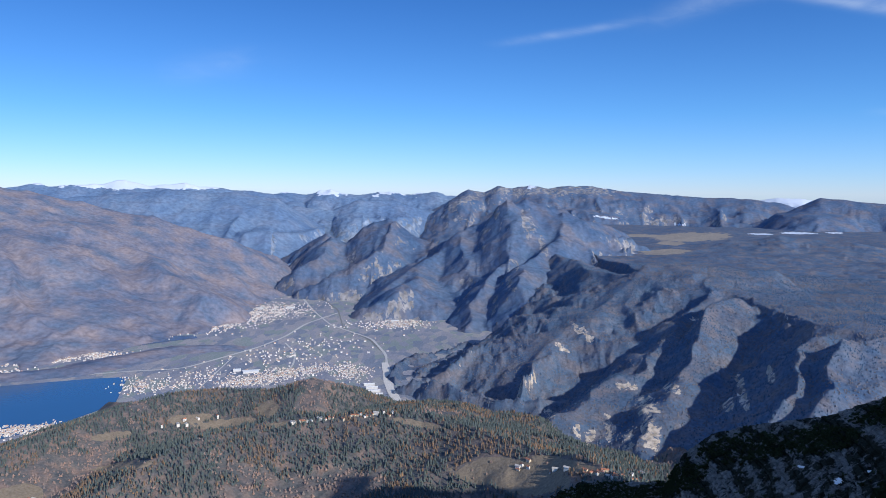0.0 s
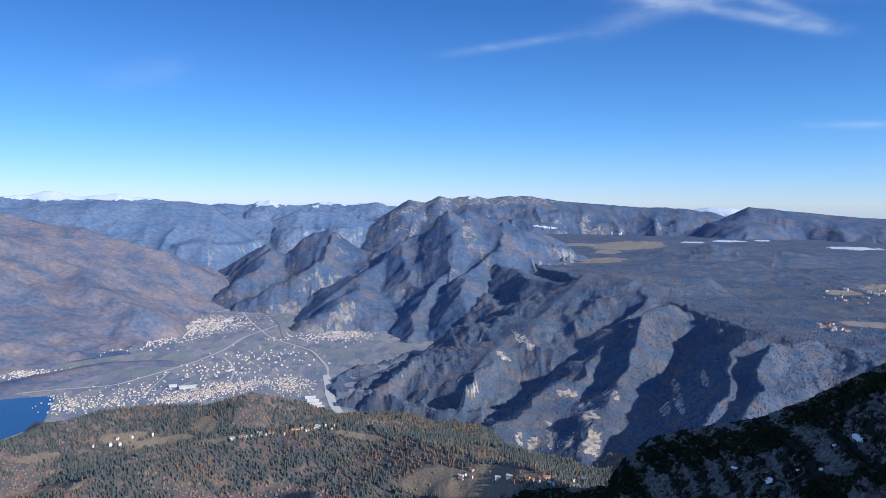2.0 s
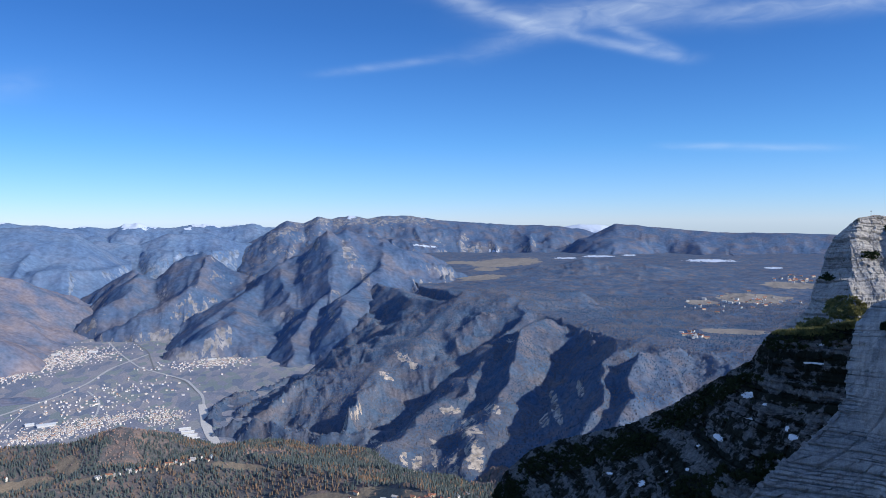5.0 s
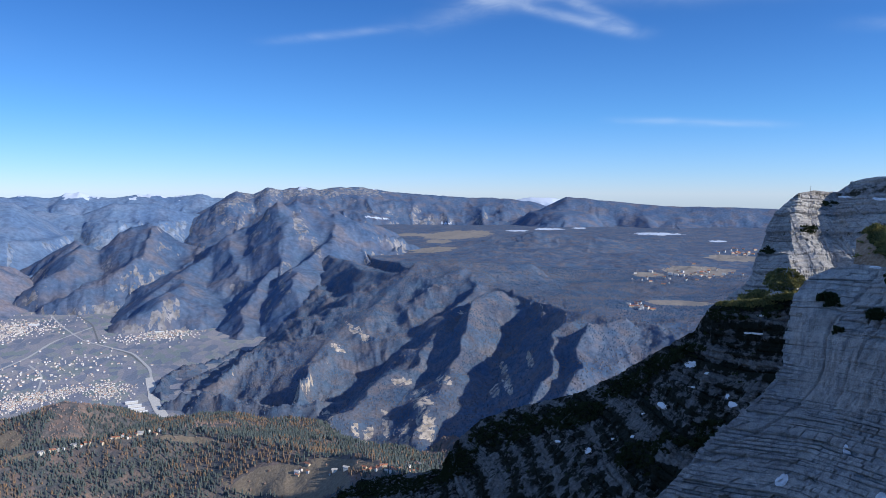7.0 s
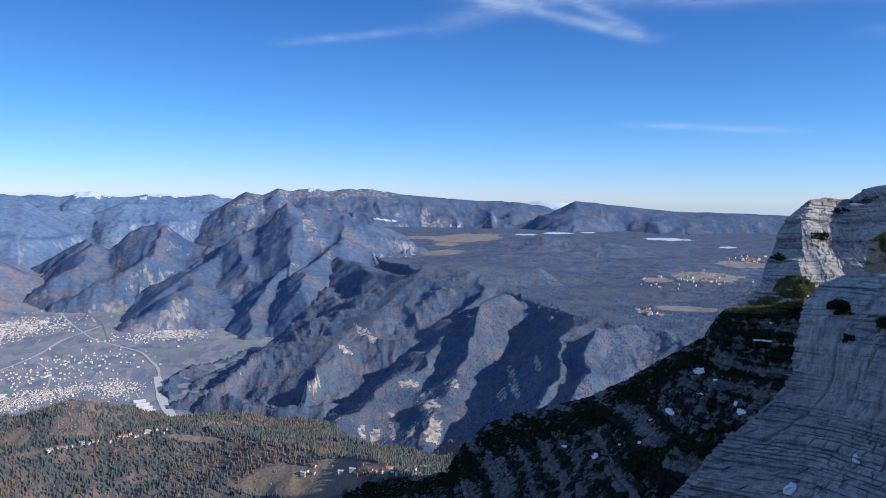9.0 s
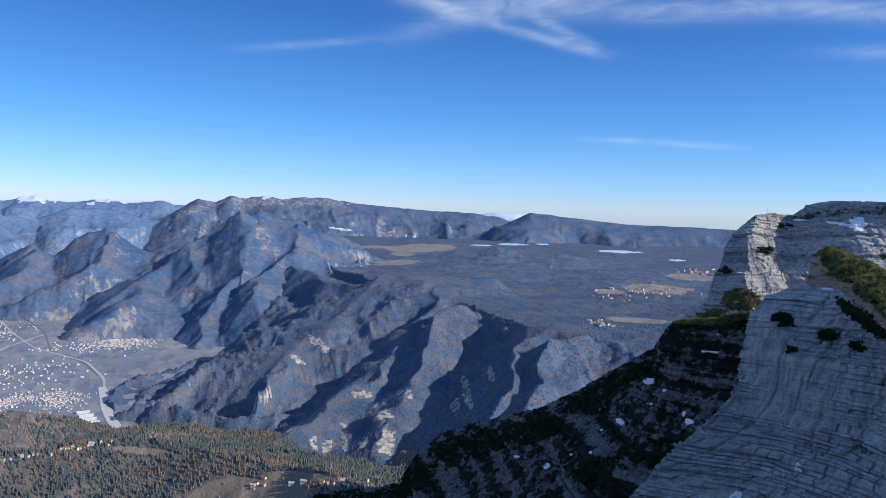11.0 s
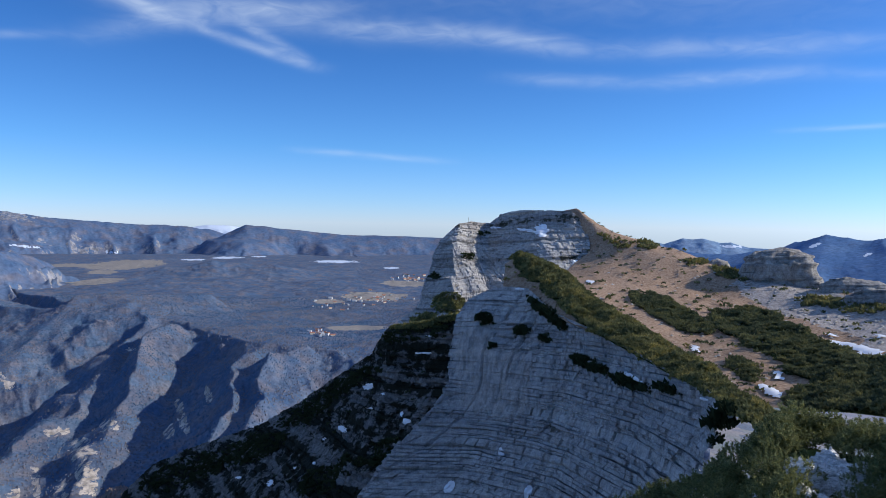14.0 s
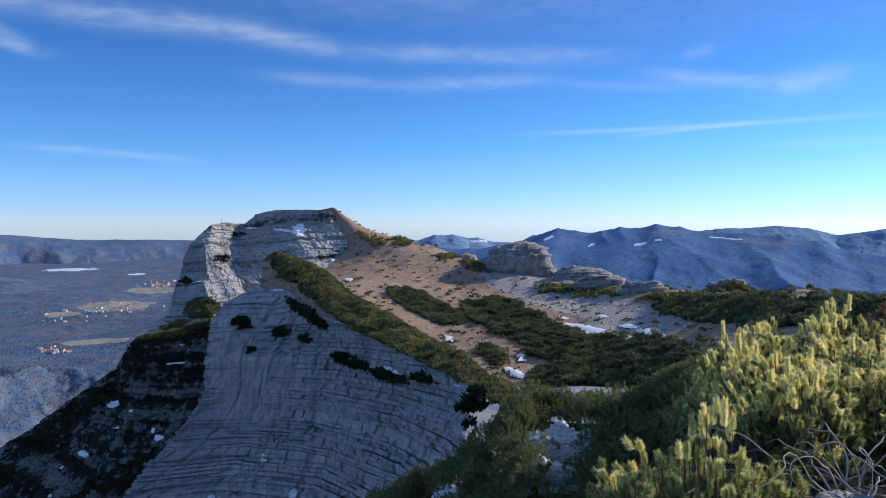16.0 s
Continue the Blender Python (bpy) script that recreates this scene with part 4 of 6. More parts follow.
z = EYE_Z - 1.65 - fall * np.maximum(0, np.minimum(D, brow) - 0.6) - np.maximum(0, D - brow) * np.interp(deg, (-180, 0, 60, 76, 90, 180), (0.9, 1.3, 0.9, 0.5, 0.42, 0.5))
z = z + 0.05 * np.minimum(D, 12) * fbm(D * np.sin(A) / 3, D * np.cos(A) / 3, 0.0, 4, 51) * smooth(0.5, 3, D)
crest = np.interp(D, (6, 25), (79, 70.5))
left = D * np.sin(np.radians(crest - deg))
bank = EYE_Z + np.interp(D, (0, 4, 12, 30, 34), (-1.65, -1.75, -3.0, -3.7, -4.0)) - 0.72 * np.maximum(0, left - 0.5) - 0.35 * np.maximum(0, -left - 0.5) * smooth(7, 11, D) - 0.9 * np.maximum(0, D - 34) + 0.12 * smooth(3, 9, D) * fbm(D * np.sin(A) / 2.5, D * np.cos(A) / 2.5, 0.0, 4, 53)
bank = np.where(deg < 40, np.minimum(bank, z), bank)
mixb = smooth(84, 79, deg) * smooth(-20, 20, deg)
z = z + (bank - z) * mixb
# how high the pine cover reaches against the view, by bearing
BROW_AZ, BROW_EL = (45, 50, 54, 57, 62, 65.4, 67, 72, 76, 79, 80.7, 83, 85, 97), (-26, -22.5, -20.2, -18.4, -15.9, -13.0, -11.3, -11.5, -10.8, -9.5, -7.8, -6.7, -6.4, -6.3)
rim = EYE_Z + D * np.tan(np.radians(np.interp(deg, BROW_AZ, BROW_EL))) - 1.1
gully = rim - 0.5 * np.maximum(0, 26 - D) - 0.6 * np.maximum(0, D - 26) + 0.1 * fbm(D * np.sin(A) / 2.5, D * np.cos(A) / 2.5, 0.0, 4, 53)
z = z + (gully - z) * smooth(4.5, 11, D) * smooth(38, 45, deg) * smooth(81, 76, deg)
# ground raised out of view behind the brow, to cast shade on the bank
back = EYE_Z - 0.9 - 0.125 * D - 0.6 * np.maximum(0, D - 28)
z = np.where(D > 9, np.maximum(z, z + (back - z) * smooth(9, 12, D) * smooth(80, 84, deg) * smooth(150, 120, deg)), z)
STAND = np.stack([D * np.sin(A), D * np.cos(A), z], -1)
stand = new("stand_ground", to_mesh("stand_ground", STAND.reshape(-1, 3), grid_faces(101, 361)[:, ::-1], M_SLOPE, {"pine": np.where(deg < 79, smooth(3.5, 5, D), smooth(6, 9, D)) * (1 - smooth(100, 140, np.abs(deg - 40))), "scree": 0.45 + 0 * D}))
tagged(stand, "stony summit ground under dwarf pine", "ground", kind="structure")


# ---- scattering tools ----
def sample(field, count, seed, az, dist, keep):
    """Random places on a mountainside, even over the ground. keep: a test on its corner values."""
    x, y, h, deg, D, vals = field
    rng = np.random.default_rng(seed)
    rows, cols = x.shape
    c = rng.uniform(0, cols - 1.001, count * 3)
    r = np.interp(np.sqrt(rng.uniform(dist[0] ** 2, dist[1] ** 2, count * 3)), D[:, 0], np.arange(rows))
    i, j = r.astype(int), c.astype(int)
    i = np.minimum(i, rows - 2)
    f, g = (r - i), (c - j)
    def mixed(v):
        return v[i, j] * (1 - f) * (1 - g) + v[i + 1, j] * f * (1 - g) + v[i, j + 1] * (1 - f) * g + v[i + 1, j + 1] * f * g
    p = np.stack([mixed(x), mixed(y), mixed(h)], 1)
    ok = (mixed(deg) > az[0]) & (mixed(deg) < az[1]) & (p[:, 2] > 0.5) & keep({k: mixed(v) for k, v in vals.items()}, p)
    return p[ok][:count]


def spires(p, height, width, sides, tiers, seed):
    """Tapering tree crowns, one for each place, as joined triangles."""
    rng = np.random.default_rng(seed)
    n = len(p)
    h = height * rng.uniform(0.6, 1.25, n)
    w = width * rng.uniform(0.7, 1.3, n)
    turn = rng.uniform(0, 6.28, n)
    verts, faces = [], []
    block = tiers * (sides + 1)
    for t in range(tiers):
        z0, z1 = (0.08 + 0.42 * t if tiers > 1 else 0.0), (0.68 if t == 0 and tiers > 1 else 1.0)
        r = w * (1.0 if t == 0 else 0.66)
        for k in range(sides):
            a = turn + 6.2832 * k / sides + 0.4 * t
            rr = r * rng.uniform(0.75, 1.2, n)
            verts.append(np.stack([p[:, 0] + rr * np.cos(a), p[:, 1] + rr * np.sin(a), p[:, 2] + h * z0], 1))
        verts.append(np.stack([p[:, 0], p[:, 1], p[:, 2] + h * z1], 1))
        o = t * (sides + 1)
        for k in range(sides):
            faces.append(np.stack([np.arange(n) * block + o + k, np.arange(n) * block + o + (k + 1) % sides, np.arange(n) * block + o + sides], 1))
    v = np.stack(verts, 1).reshape(-1, 3)
    return v, np.concatenate(faces)


def island_material(name, *colours, rough=0.9, shine=0.1, through_light=0.0, mottle=0.0):
    """A colour for each joined piece, out of a run of colours."""
    m, n, l, b = shader(name, rough, shine)
    g = n.new("ShaderNodeNewGeometry").outputs["Random Per Island"]
    k = len(colours)
    col = ramp(n, l, g, *[(i / max(k - 1, 1), c) for i, c in enumerate(colours)])
    col = blend(n, l, 0.35, col, ramp(n, l, grain(n, l, 2.0, 3), (0.3, (0.5, 0.5, 0.5)), (0.7, (1.4, 1.4, 1.4))), "MULTIPLY")
    if mottle:
        col = blend(n, l, 0.9, col, ramp(n, l, grain(n, l, mottle, 4, rough=0.7), (0.34, (0.42, 0.5, 0.55)), (0.5, (0.95, 0.97, 0.95)), (0.66, (1.6, 1.4, 1.1))), "MULTIPLY")
    l.new(col, b.inputs["Base Color"])
    if through_light:
        # thin needles send back and let through about the same light
        tr = n.new("ShaderNodeBsdfTranslucent")
        l.new(blend(n, l, 1.0, col, (through_light, through_light, through_light), "MULTIPLY"), tr.inputs["Color"])
        both = n.new("ShaderNodeAddShader")
        l.new(b.outputs[0], both.inputs[0])
        l.new(tr.outputs[0], both.inputs[1])
        l.new(both.outputs[0], n["Material Output"].inputs["Surface"])
    return m


def stuff(name, label, category, v, f, material, flat=True):
    ob = new(name, to_mesh(name, v, f, material, flat=flat))
    return tagged(ob, label, category, kind="stuff")


# ---- woods ----
# haze is put into the fir and plateau crown colours as a blue tint
M_FIR = island_material("fir_crowns", (0.072, 0.1, 0.115), (0.095, 0.125, 0.13), (0.118, 0.142, 0.13), (0.085, 0.112, 0.122))
M_LARCH = island_material("larch_crowns", (0.24, 0.16, 0.11), (0.19, 0.145, 0.115), (0.16, 0.135, 0.12), (0.3, 0.19, 0.11))
M_BARE = island_material("bare_crowns", (0.27, 0.2, 0.175), (0.225, 0.18, 0.17), (0.32, 0.215, 0.175), (0.19, 0.172, 0.17))
M_FIR2 = island_material("hazed_plateau_firs", (0.064, 0.122, 0.21), (0.08, 0.135, 0.215), (0.072, 0.128, 0.212))
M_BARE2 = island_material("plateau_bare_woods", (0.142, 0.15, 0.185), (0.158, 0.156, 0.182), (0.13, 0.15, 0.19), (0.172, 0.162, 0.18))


def patchy(p, size, seed):
    return fbm(p[:, 0] / size, p[:, 1] / size, 0.0, 4, seed)


p = sample(HILL, 34000, 1, (-36, 22), (360, 960), lambda v, p: (v["open"] < 0.45) & (patchy(p, 70, 5) > -0.28) & (p[:, 2] < 150))
mixv = patchy(p, 40, 8) + np.random.default_rng(3).uniform(-0.35, 0.35, len(p))
fir, larch = p[mixv < 0.17], p[mixv >= 0.17]
stuff("conifer_forest", "dense dark green firs on the near hill", "forest", *spires(fir, 4.2, 0.95, 5, 2, 4), M_FIR)
stuff("larch_trees", "orange and brown autumn larches among firs", "forest", *spires(larch, 3.4, 0.85, 5, 2, 6), M_LARCH)
p = sample(HILL, 9000, 11, (-36, 22), (360, 1000), lambda v, p: (v["open"] < 0.45) & (patchy(p, 70, 5) <= -0.2) & (p[:, 2] < 150))
stuff("bare_woods", "leafless brown broadleaf woods on the near hill", "forest", *spires(p, 2.2, 1.2, 5, 1, 7), M_BARE)
p = sample(HILL, 700, 17, (-36, 22), (360, 900), lambda v, p: v["open"] > 0.6)
stuff("field_bushes", "scattered bushes and young trees in clearings", "bushes", *spires(p, 1.6, 0.8, 5, 1, 9), M_BARE)
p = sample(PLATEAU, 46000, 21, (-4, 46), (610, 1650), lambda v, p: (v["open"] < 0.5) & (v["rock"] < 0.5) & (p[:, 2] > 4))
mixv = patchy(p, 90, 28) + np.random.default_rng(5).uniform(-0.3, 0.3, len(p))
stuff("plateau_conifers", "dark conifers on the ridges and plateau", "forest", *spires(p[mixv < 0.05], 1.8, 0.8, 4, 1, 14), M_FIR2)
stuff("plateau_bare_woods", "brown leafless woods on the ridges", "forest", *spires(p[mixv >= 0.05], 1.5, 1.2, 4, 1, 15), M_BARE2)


# ---- valley: roads, river, towns ----
def on_floor(az, el, z=0.3):
    d = (EYE_Z - z) / math.tan(radians(-el))
    return np.array((d * math.sin(radians(az)), d * math.cos(radians(az)), z))


def ribbon(name, label, category, nodes, width, material, z=0.3, seed=0):
    p = np.array([on_floor(*q, z) for q in nodes])
    s = np.concatenate([[0], np.cumsum(np.linalg.norm(np.diff(p, axis=0), axis=1))])
    t = np.linspace(0, s[-1], max(8, int(s[-1] / 12)))
    q = np.stack([np.interp(t, s, p[:, i]) for i in range(3)], 1)
    for _ in range(4):
        q[1:-1] = (q[:-2] + 2 * q[1:-1] + q[2:]) / 4
    d = np.gradient(q, axis=0)
    side = np.stack([-d[:, 1], d[:, 0], 0 * t], 1)
    side /= np.linalg.norm(side, axis=1, keepdims=True)
    w = width * (1 + 0.35 * noise3(t / 40, seed, 0.5))[:, None] / 2
    v = np.stack([q - side * w, q + side * w], 1).reshape(-1, 3)
    return tagged(new(name, to_mesh(name, v, grid_faces(len(t), 2), material)), label, category, kind="structure")


def plain(name, colour, rough=0.9, vary=0.3, scale=0.5):
    m, n, l, b = shader(name, rough, 0.2)
    l.new(blend(n, l, vary, colour, ramp(n, l, grain(n, l, scale, 4), (0.3, (0.5, 0.5, 0.5)), (0.7, (1.4, 1.4, 1.4))), "MULTIPLY"), b.inputs["Base Color"])
    return m


M_ROAD, M_GRAVEL, M_TRACK = plain("pale_road", (0.5, 0.5, 0.5)), plain("river_gravel", (0.62, 0.6, 0.57)), plain("dark_embankment", (0.2, 0.21, 0.22))
ribbon("road", "pale road across the valley fields", "road", [(-31, -12.9), (-23, -13.0), (-19.5, -13.1), (-16.4, -12.4), (-13.9, -11.8), (-12, -11.1), (-10.5, -10.2), (-8, -9.4)], 5, M_ROAD, 0.30, 1)
ribbon("road", "pale country road through the orchards", "road", [(-12.0, -11.6), (-11.2, -12.4), (-11.5, -13.4), (-12.5, -14.0)], 3.5, M_ROAD, 0.34, 2)
ribbon("road", "narrow field road among orchards", "road", [(-15.8, -12.4), (-17.2, -13.6), (-18.4, -14.6)], 2.5, M_ROAD, 0.34, 3)
ribbon("road", "pale motorway along the valley floor", "road", [(-10.4, -4.9), (-11.8, -6.2), (-11.2, -7.6), (-9.9, -9.2), (-8.6, -10.3), (-5.4, -11.4), (-4.3, -12.6), (-4.1, -15)], 4.5, M_ROAD, 0.38, 4)
ribbon("river_bed", "white gravel river bed at the valley's edge", "river", [(-4.4, -13.2), (-4.15, -14.2), (-4.0, -15.2), (-3.4, -16.0), (-3.0, -16.6)], 13, M_GRAVEL, 0.42, 5)
ribbon("river_bed", "narrow pale stream winding down the valley", "river", [(-12.5, -4.6), (-12.6, -5.6), (-10.6, -7.2), (-8.0, -9.2), (-7.6, -10.6), (-5.5, -11.5), (-4.6, -12.4)], 3, M_TRACK, 0.3, 6)
narrow = [on_floor(*q, 0.36) for q in [(-25.5, -11.0), (-22.5, -10.85), (-20, -10.7), (-18.6, -10.75), (-18.4, -10.95), (-20.5, -11.1), (-23, -11.3), (-25.5, -11.4)]]
tagged(new("water", to_mesh("water", narrow, [list(range(8))], wm)), "narrow dark lake below the autumn mountain", "lake", kind="structure")


def gables(p, size, seed):
    """Gabled houses, one for each place: walls and roofs as two joined sets of triangles."""
    rng = np.random.default_rng(seed)
    n = len(p)
    w, l, h = size * rng.uniform(0.6, 1.1, n), size * rng.uniform(0.9, 1.9, n), size * rng.uniform(0.55, 0.95, n)
    a = np.where(rng.random(n) < 0.6, 0.3, 1.87) + rng.normal(0, 0.35, n)
    def corner(sx, sy, z, grow=1.0):
        dx, dy = sx * w * grow / 2, sy * l * grow / 2
        return np.stack([p[:, 0] + dx * np.cos(a) - dy * np.sin(a), p[:, 1] + dx * np.sin(a) + dy * np.cos(a), p[:, 2] + z], 1)
    walls = np.stack([corner(-1, -1, -0.6), corner(1, -1, -0.6), corner(1, 1, -0.6), corner(-1, 1, -0.6), corner(-1, -1, h), corner(1, -1, h), corner(1, 1, h), corner(-1, 1, h), corner(0, -1, h * 1.4), corner(0, 1, h * 1.4)], 1)
    wf = [(0, 1, 5), (0, 5, 4), (1, 2, 6), (1, 6, 5), (2, 3, 7), (2, 7, 6), (3, 0, 4), (3, 4, 7), (4, 5, 8), (6, 7, 9)]
    roof = np.stack([corner(-1, -1, h * 0.97, 1.2), corner(-1, 1, h * 0.97, 1.2), corner(0, -1, h * 1.5, 1.2), corner(0, 1, h * 1.5, 1.2), corner(1, -1, h * 0.97, 1.2), corner(1, 1, h * 0.97, 1.2)], 1)
    rf = [(0, 2, 3), (0, 3, 1), (2, 4, 5), (2, 5, 3)]
    def joined(v, f, k):
        return v.reshape(-1, 3), (np.arange(n)[:, None, None] * k + np.array(f)[None]).reshape(-1, 3)
    return joined(walls, wf, 10), joined(roof, rf, 6)


M_WALLS = island_material("house_walls", (0.82, 0.81, 0.8), (0.66, 0.62, 0.58), (0.85, 0.85, 0.85), (0.55, 0.52, 0.5))
M_ROOFS = island_material("house_roofs", (0.42, 0.24, 0.18), (0.5, 0.36, 0.29), (0.6, 0.58, 0.56), (0.36, 0.25, 0.2), (0.7, 0.68, 0.66))


def town(label, clusters, seed, size=2.5):
    rng = np.random.default_rng(seed)
    pts = []
    for az, el, ra, re, count in clusters:
        count = int(1.7 * count)
        u, v = rng.normal(0, 0.62, (2, count))
        pts += [on_floor(az + ra * a, el + re * b, 0.0) for a, b in zip(u, v)]
    pts, size = np.array(pts), 0.78 * size
    (wv, wf), (rv, rf) = gables(pts, size, seed)
    base = new("town", None)
    tagged(base, label, "town", kind="stuff")
    part("house_walls", to_mesh("house_walls", wv, wf, M_WALLS, flat=True), base)
    part("house_roofs", to_mesh("house_roofs", rv, rf, M_ROOFS, flat=True), base)


town("spread-out lakeside town of pale houses and red roofs", [(-17.4, -10.0, 2.4, 0.45, 330), (-15.0, -9.5, 2.0, 0.4, 230), (-12.6, -9.2, 2.2, 0.4, 220), (-19.6, -10.2, 2.0, 0.3, 150), (-21, -10.6, 1.2, 0.2, 50), (-13.5, -8.8, 3, 0.25, 90)], 1)
town("village of pale houses on the shelf above the lake", [(-29.8, -11.6, 1.8, 0.3, 130), (-27.4, -11.8, 1.0, 0.2, 70), (-25, -11.8, 1.6, 0.25, 110), (-31, -12.4, 2.5, 0.3, 60)], 2, 2.4)
town("village among orchards with white sheds", [(-13.8, -14.2, 1.6, 0.4, 170), (-11.6, -13.8, 1.8, 0.35, 180), (-15.6, -14.4, 1.2, 0.25, 90), (-9.0, -13.6, 2.2, 0.3, 80), (-6.8, -14.0, 1.2, 0.5, 110), (-20.5, -14.2, 2.6, 0.35, 90), (-22.6, -14.0, 0.9, 0.5, 70), (-18, -13.6, 2.5, 0.4, 60)], 3, 2.0)
town("scattered farms along the valley", [(-6.2, -8.0, 1.7, 0.2, 130), (-3.0, -10.3, 1.6, 0.3, 130), (-2.0, -9.4, 0.8, 0.15, 40), (-5.0, -10.4, 2.5, 0.3, 50), (-11.4, -6.3, 1.5, 0.3, 140), (-10.8, -5.4, 1.2, 0.25, 90), (-11.4, -4.5, 1.5, 0.2, 100), (-12.6, -7.6, 1.6, 0.4, 90), (-9, -11.8, 3, 0.6, 50), (-12.5, -12.6, 3.5, 0.5, 50)], 4, 2.8)
town("lakeshore houses below the wooded hill", [(-30.6, -16.2, 1.1, 0.3, 150), (-28.6, -16.2, 0.8, 0.2, 60)], 5, 1.9)


def industrial_shed():
    base = new("industrial_shed", None)
    bm = bmesh.new()
    bmesh.ops.create_cube(bm, size=1.0, matrix=Matrix.Translation((0, 0, 0.5)))
    me = bpy.data.meshes.new("body")
    bm.to_mesh(me)
    me.materials.append(M_SHED)
    part("body", me, base)
    v = np.array([(-0.52, -0.52, 1.0), (0.52, -0.52, 1.0), (-0.52, 0, 1.25), (0.52, 0, 1.25), (-0.52, 0.52, 1.0), (0.52, 0.52, 1.0)])
    part("roof", to_mesh("roof", v, [(0, 1, 3, 2), (2, 3, 5, 4)], M_SHEDROOF, flat=True), base)
    return base


M_SHED, M_SHEDROOF = plain("shed_walls", (0.6, 0.61, 0.62), 0.7, 0.2), plain("shed_roof", (0.75, 0.77, 0.78), 0.5, 0.15)
shed = industrial_shed()
first = True
for az, el, w, l, turn in [(-5.6, -14.9, 16, 5, 8), (-5.4, -15.15, 17, 5, 8), (-5.2, -15.4, 17, 5, 8), (-5.0, -15.65, 16, 5, 8), (-4.9, -15.9, 14, 4, 8), (-14.6, -13.65, 24, 12, 18), (-15.6, -13.5, 12, 8, 18), (-11.6, -9.0, 20, 10, 5), (-3.6, -10.1, 18, 8, 3), (-13.9, -9.0, 18, 9, 0)]:
    m = Matrix.Translation(on_floor(az, el, 0.0)) @ Matrix.Rotation(radians(turn), 4, "Z")
    ob = shed if first else copy_thing(shed, Matrix.Identity(4))
    first = False
    ob.matrix_basis = m @ Matrix.Diagonal((w, l, 3.0, 1))
    tagged(ob, "long white industrial shed on the valley floor", "shed", "valley sheds")


def on_field(field, az, el):
    x, y, h, deg, D, vals = field
    e = np.degrees(np.arctan2(h - EYE_Z, D))
    k = np.argmin((deg - az) ** 2 + 4 * (e - el) ** 2 + 1e-7 * D ** 2)
    return np.array((x.flat[k], y.flat[k], h.flat[k]))


def house(seed, roof_material, wall_material):
    (wv, wf), (rv, rf) = gables(np.zeros((1, 3)), 1.0, seed)
    base = new("house", None)
    part("body", to_mesh("body", wv, wf, wall_material, flat=True), base)
    part("roof", to_mesh("roof", rv, rf, roof_material, flat=True), base)
    for k in range(2):
        v = np.array([(-0.07, 0, 0), (0.07, 0, 0), (0.07, 0, 0.16), (-0.07, 0, 0.16)]) + np.array((0.18 * (2 * k - 1), -0.02 + wv[:, 1].min(), 0.2))
        part("window", to_mesh("window", v, [(0, 1, 2, 3)], M_PANE, flat=True), base)
    return base


M_PANE = plain("window_glass", (0.05, 0.06, 0.08), 0.15, 0.1)
M_TILE, M_GREYTILE = plain("red_roof_tiles", (0.45, 0.2, 0.13), 0.9, 0.35, 1.5), plain("grey_roof", (0.5, 0.48, 0.46), 0.9, 0.3, 1.5)
M_RENDER, M_CREAM = plain("white_render", (0.8, 0.78, 0.74), 0.9, 0.2, 1.0), plain("cream_render", (0.7, 0.6, 0.45), 0.9, 0.2, 1.0)
models = [house(3, M_TILE, M_RENDER), house(5, M_GREYTILE, M_RENDER), house(8, M_TILE, M_CREAM)]
LABELS = ("white house with a red tiled roof on the hill", "white house with a grey roof on the hill", "cream house with a red tiled roof on the hill")
rng = random.Random(4)
spots = [(HILL, -11.6 + 0.30 * k, -17.45 + 0.016 * k + rng.uniform(-0.12, 0.1), 2.0) for k in range(28)] + [(HILL, 13.0 + rng.uniform(-1.8, 3.0), -20.75 + rng.uniform(-0.3, 0.3), 1.9) for k in range(26)]
spots += [(HILL, -19 + rng.uniform(-2, 2), -16.9 + rng.uniform(-0.3, 0.2), 2.6) for k in range(7)] + [(HILL, -30.5 + rng.uniform(-0.6, 1.2), -20.6 + rng.uniform(-0.4, 0.4), 2.6) for k in range(6)] + [(HILL, 8 + rng.uniform(-2, 2), -20.6 + rng.uniform(-0.5, 0.3), 2.0) for k in range(8)]
spots += [(PLATEAU, 32.2 + rng.gauss(0, 0.7), -8.45 + rng.gauss(0, 0.12), 3.0) for k in range(16)] + [(PLATEAU, 36.6 + rng.gauss(0, 1.2), -5.7 + rng.gauss(0, 0.25), 3.2) for k in range(34)] + [(PLATEAU, 39.6 + rng.gauss(0, 0.8), -4.2 + rng.gauss(0, 0.15), 4.0) for k in range(28)] + [(PLATEAU, 34 + rng.gauss(0, 1), -6.2 + rng.gauss(0, 0.2), 3.6) for k in range(14)]
used = [False] * 3
for field, az, el, size in spots:
    k = rng.randrange(3)
    ob = copy_thing(models[k], Matrix.Identity(4)) if used[k] else models[k]
    used[k] = True
    s = size * rng.uniform(0.75, 1.3)
    ob.matrix_basis = Matrix.Translation(on_field(field, az, el)) @ Matrix.Rotation(rng.uniform(-0.6, 0.6), 4, "Z") @ Matrix.Diagonal((s, s, s, 1))
    tagged(ob, LABELS[k] if field is HILL else LABELS[k].replace("on the hill", "on the plateau"), "house", "hill houses" if field is HILL else "plateau houses")


# ---- the near ridge: snow, outcrops, dwarf pine ----
def angles(g):
    return np.degrees(np.arctan2(g[..., 0], g[..., 1])), np.degrees(np.arctan2(g[..., 2] - EYE_Z, np.hypot(g[..., 0], g[..., 1])))


M_SNOW = plain("old_snow", (0.84, 0.86, 0.9), 0.6, 0.12, 3.0)


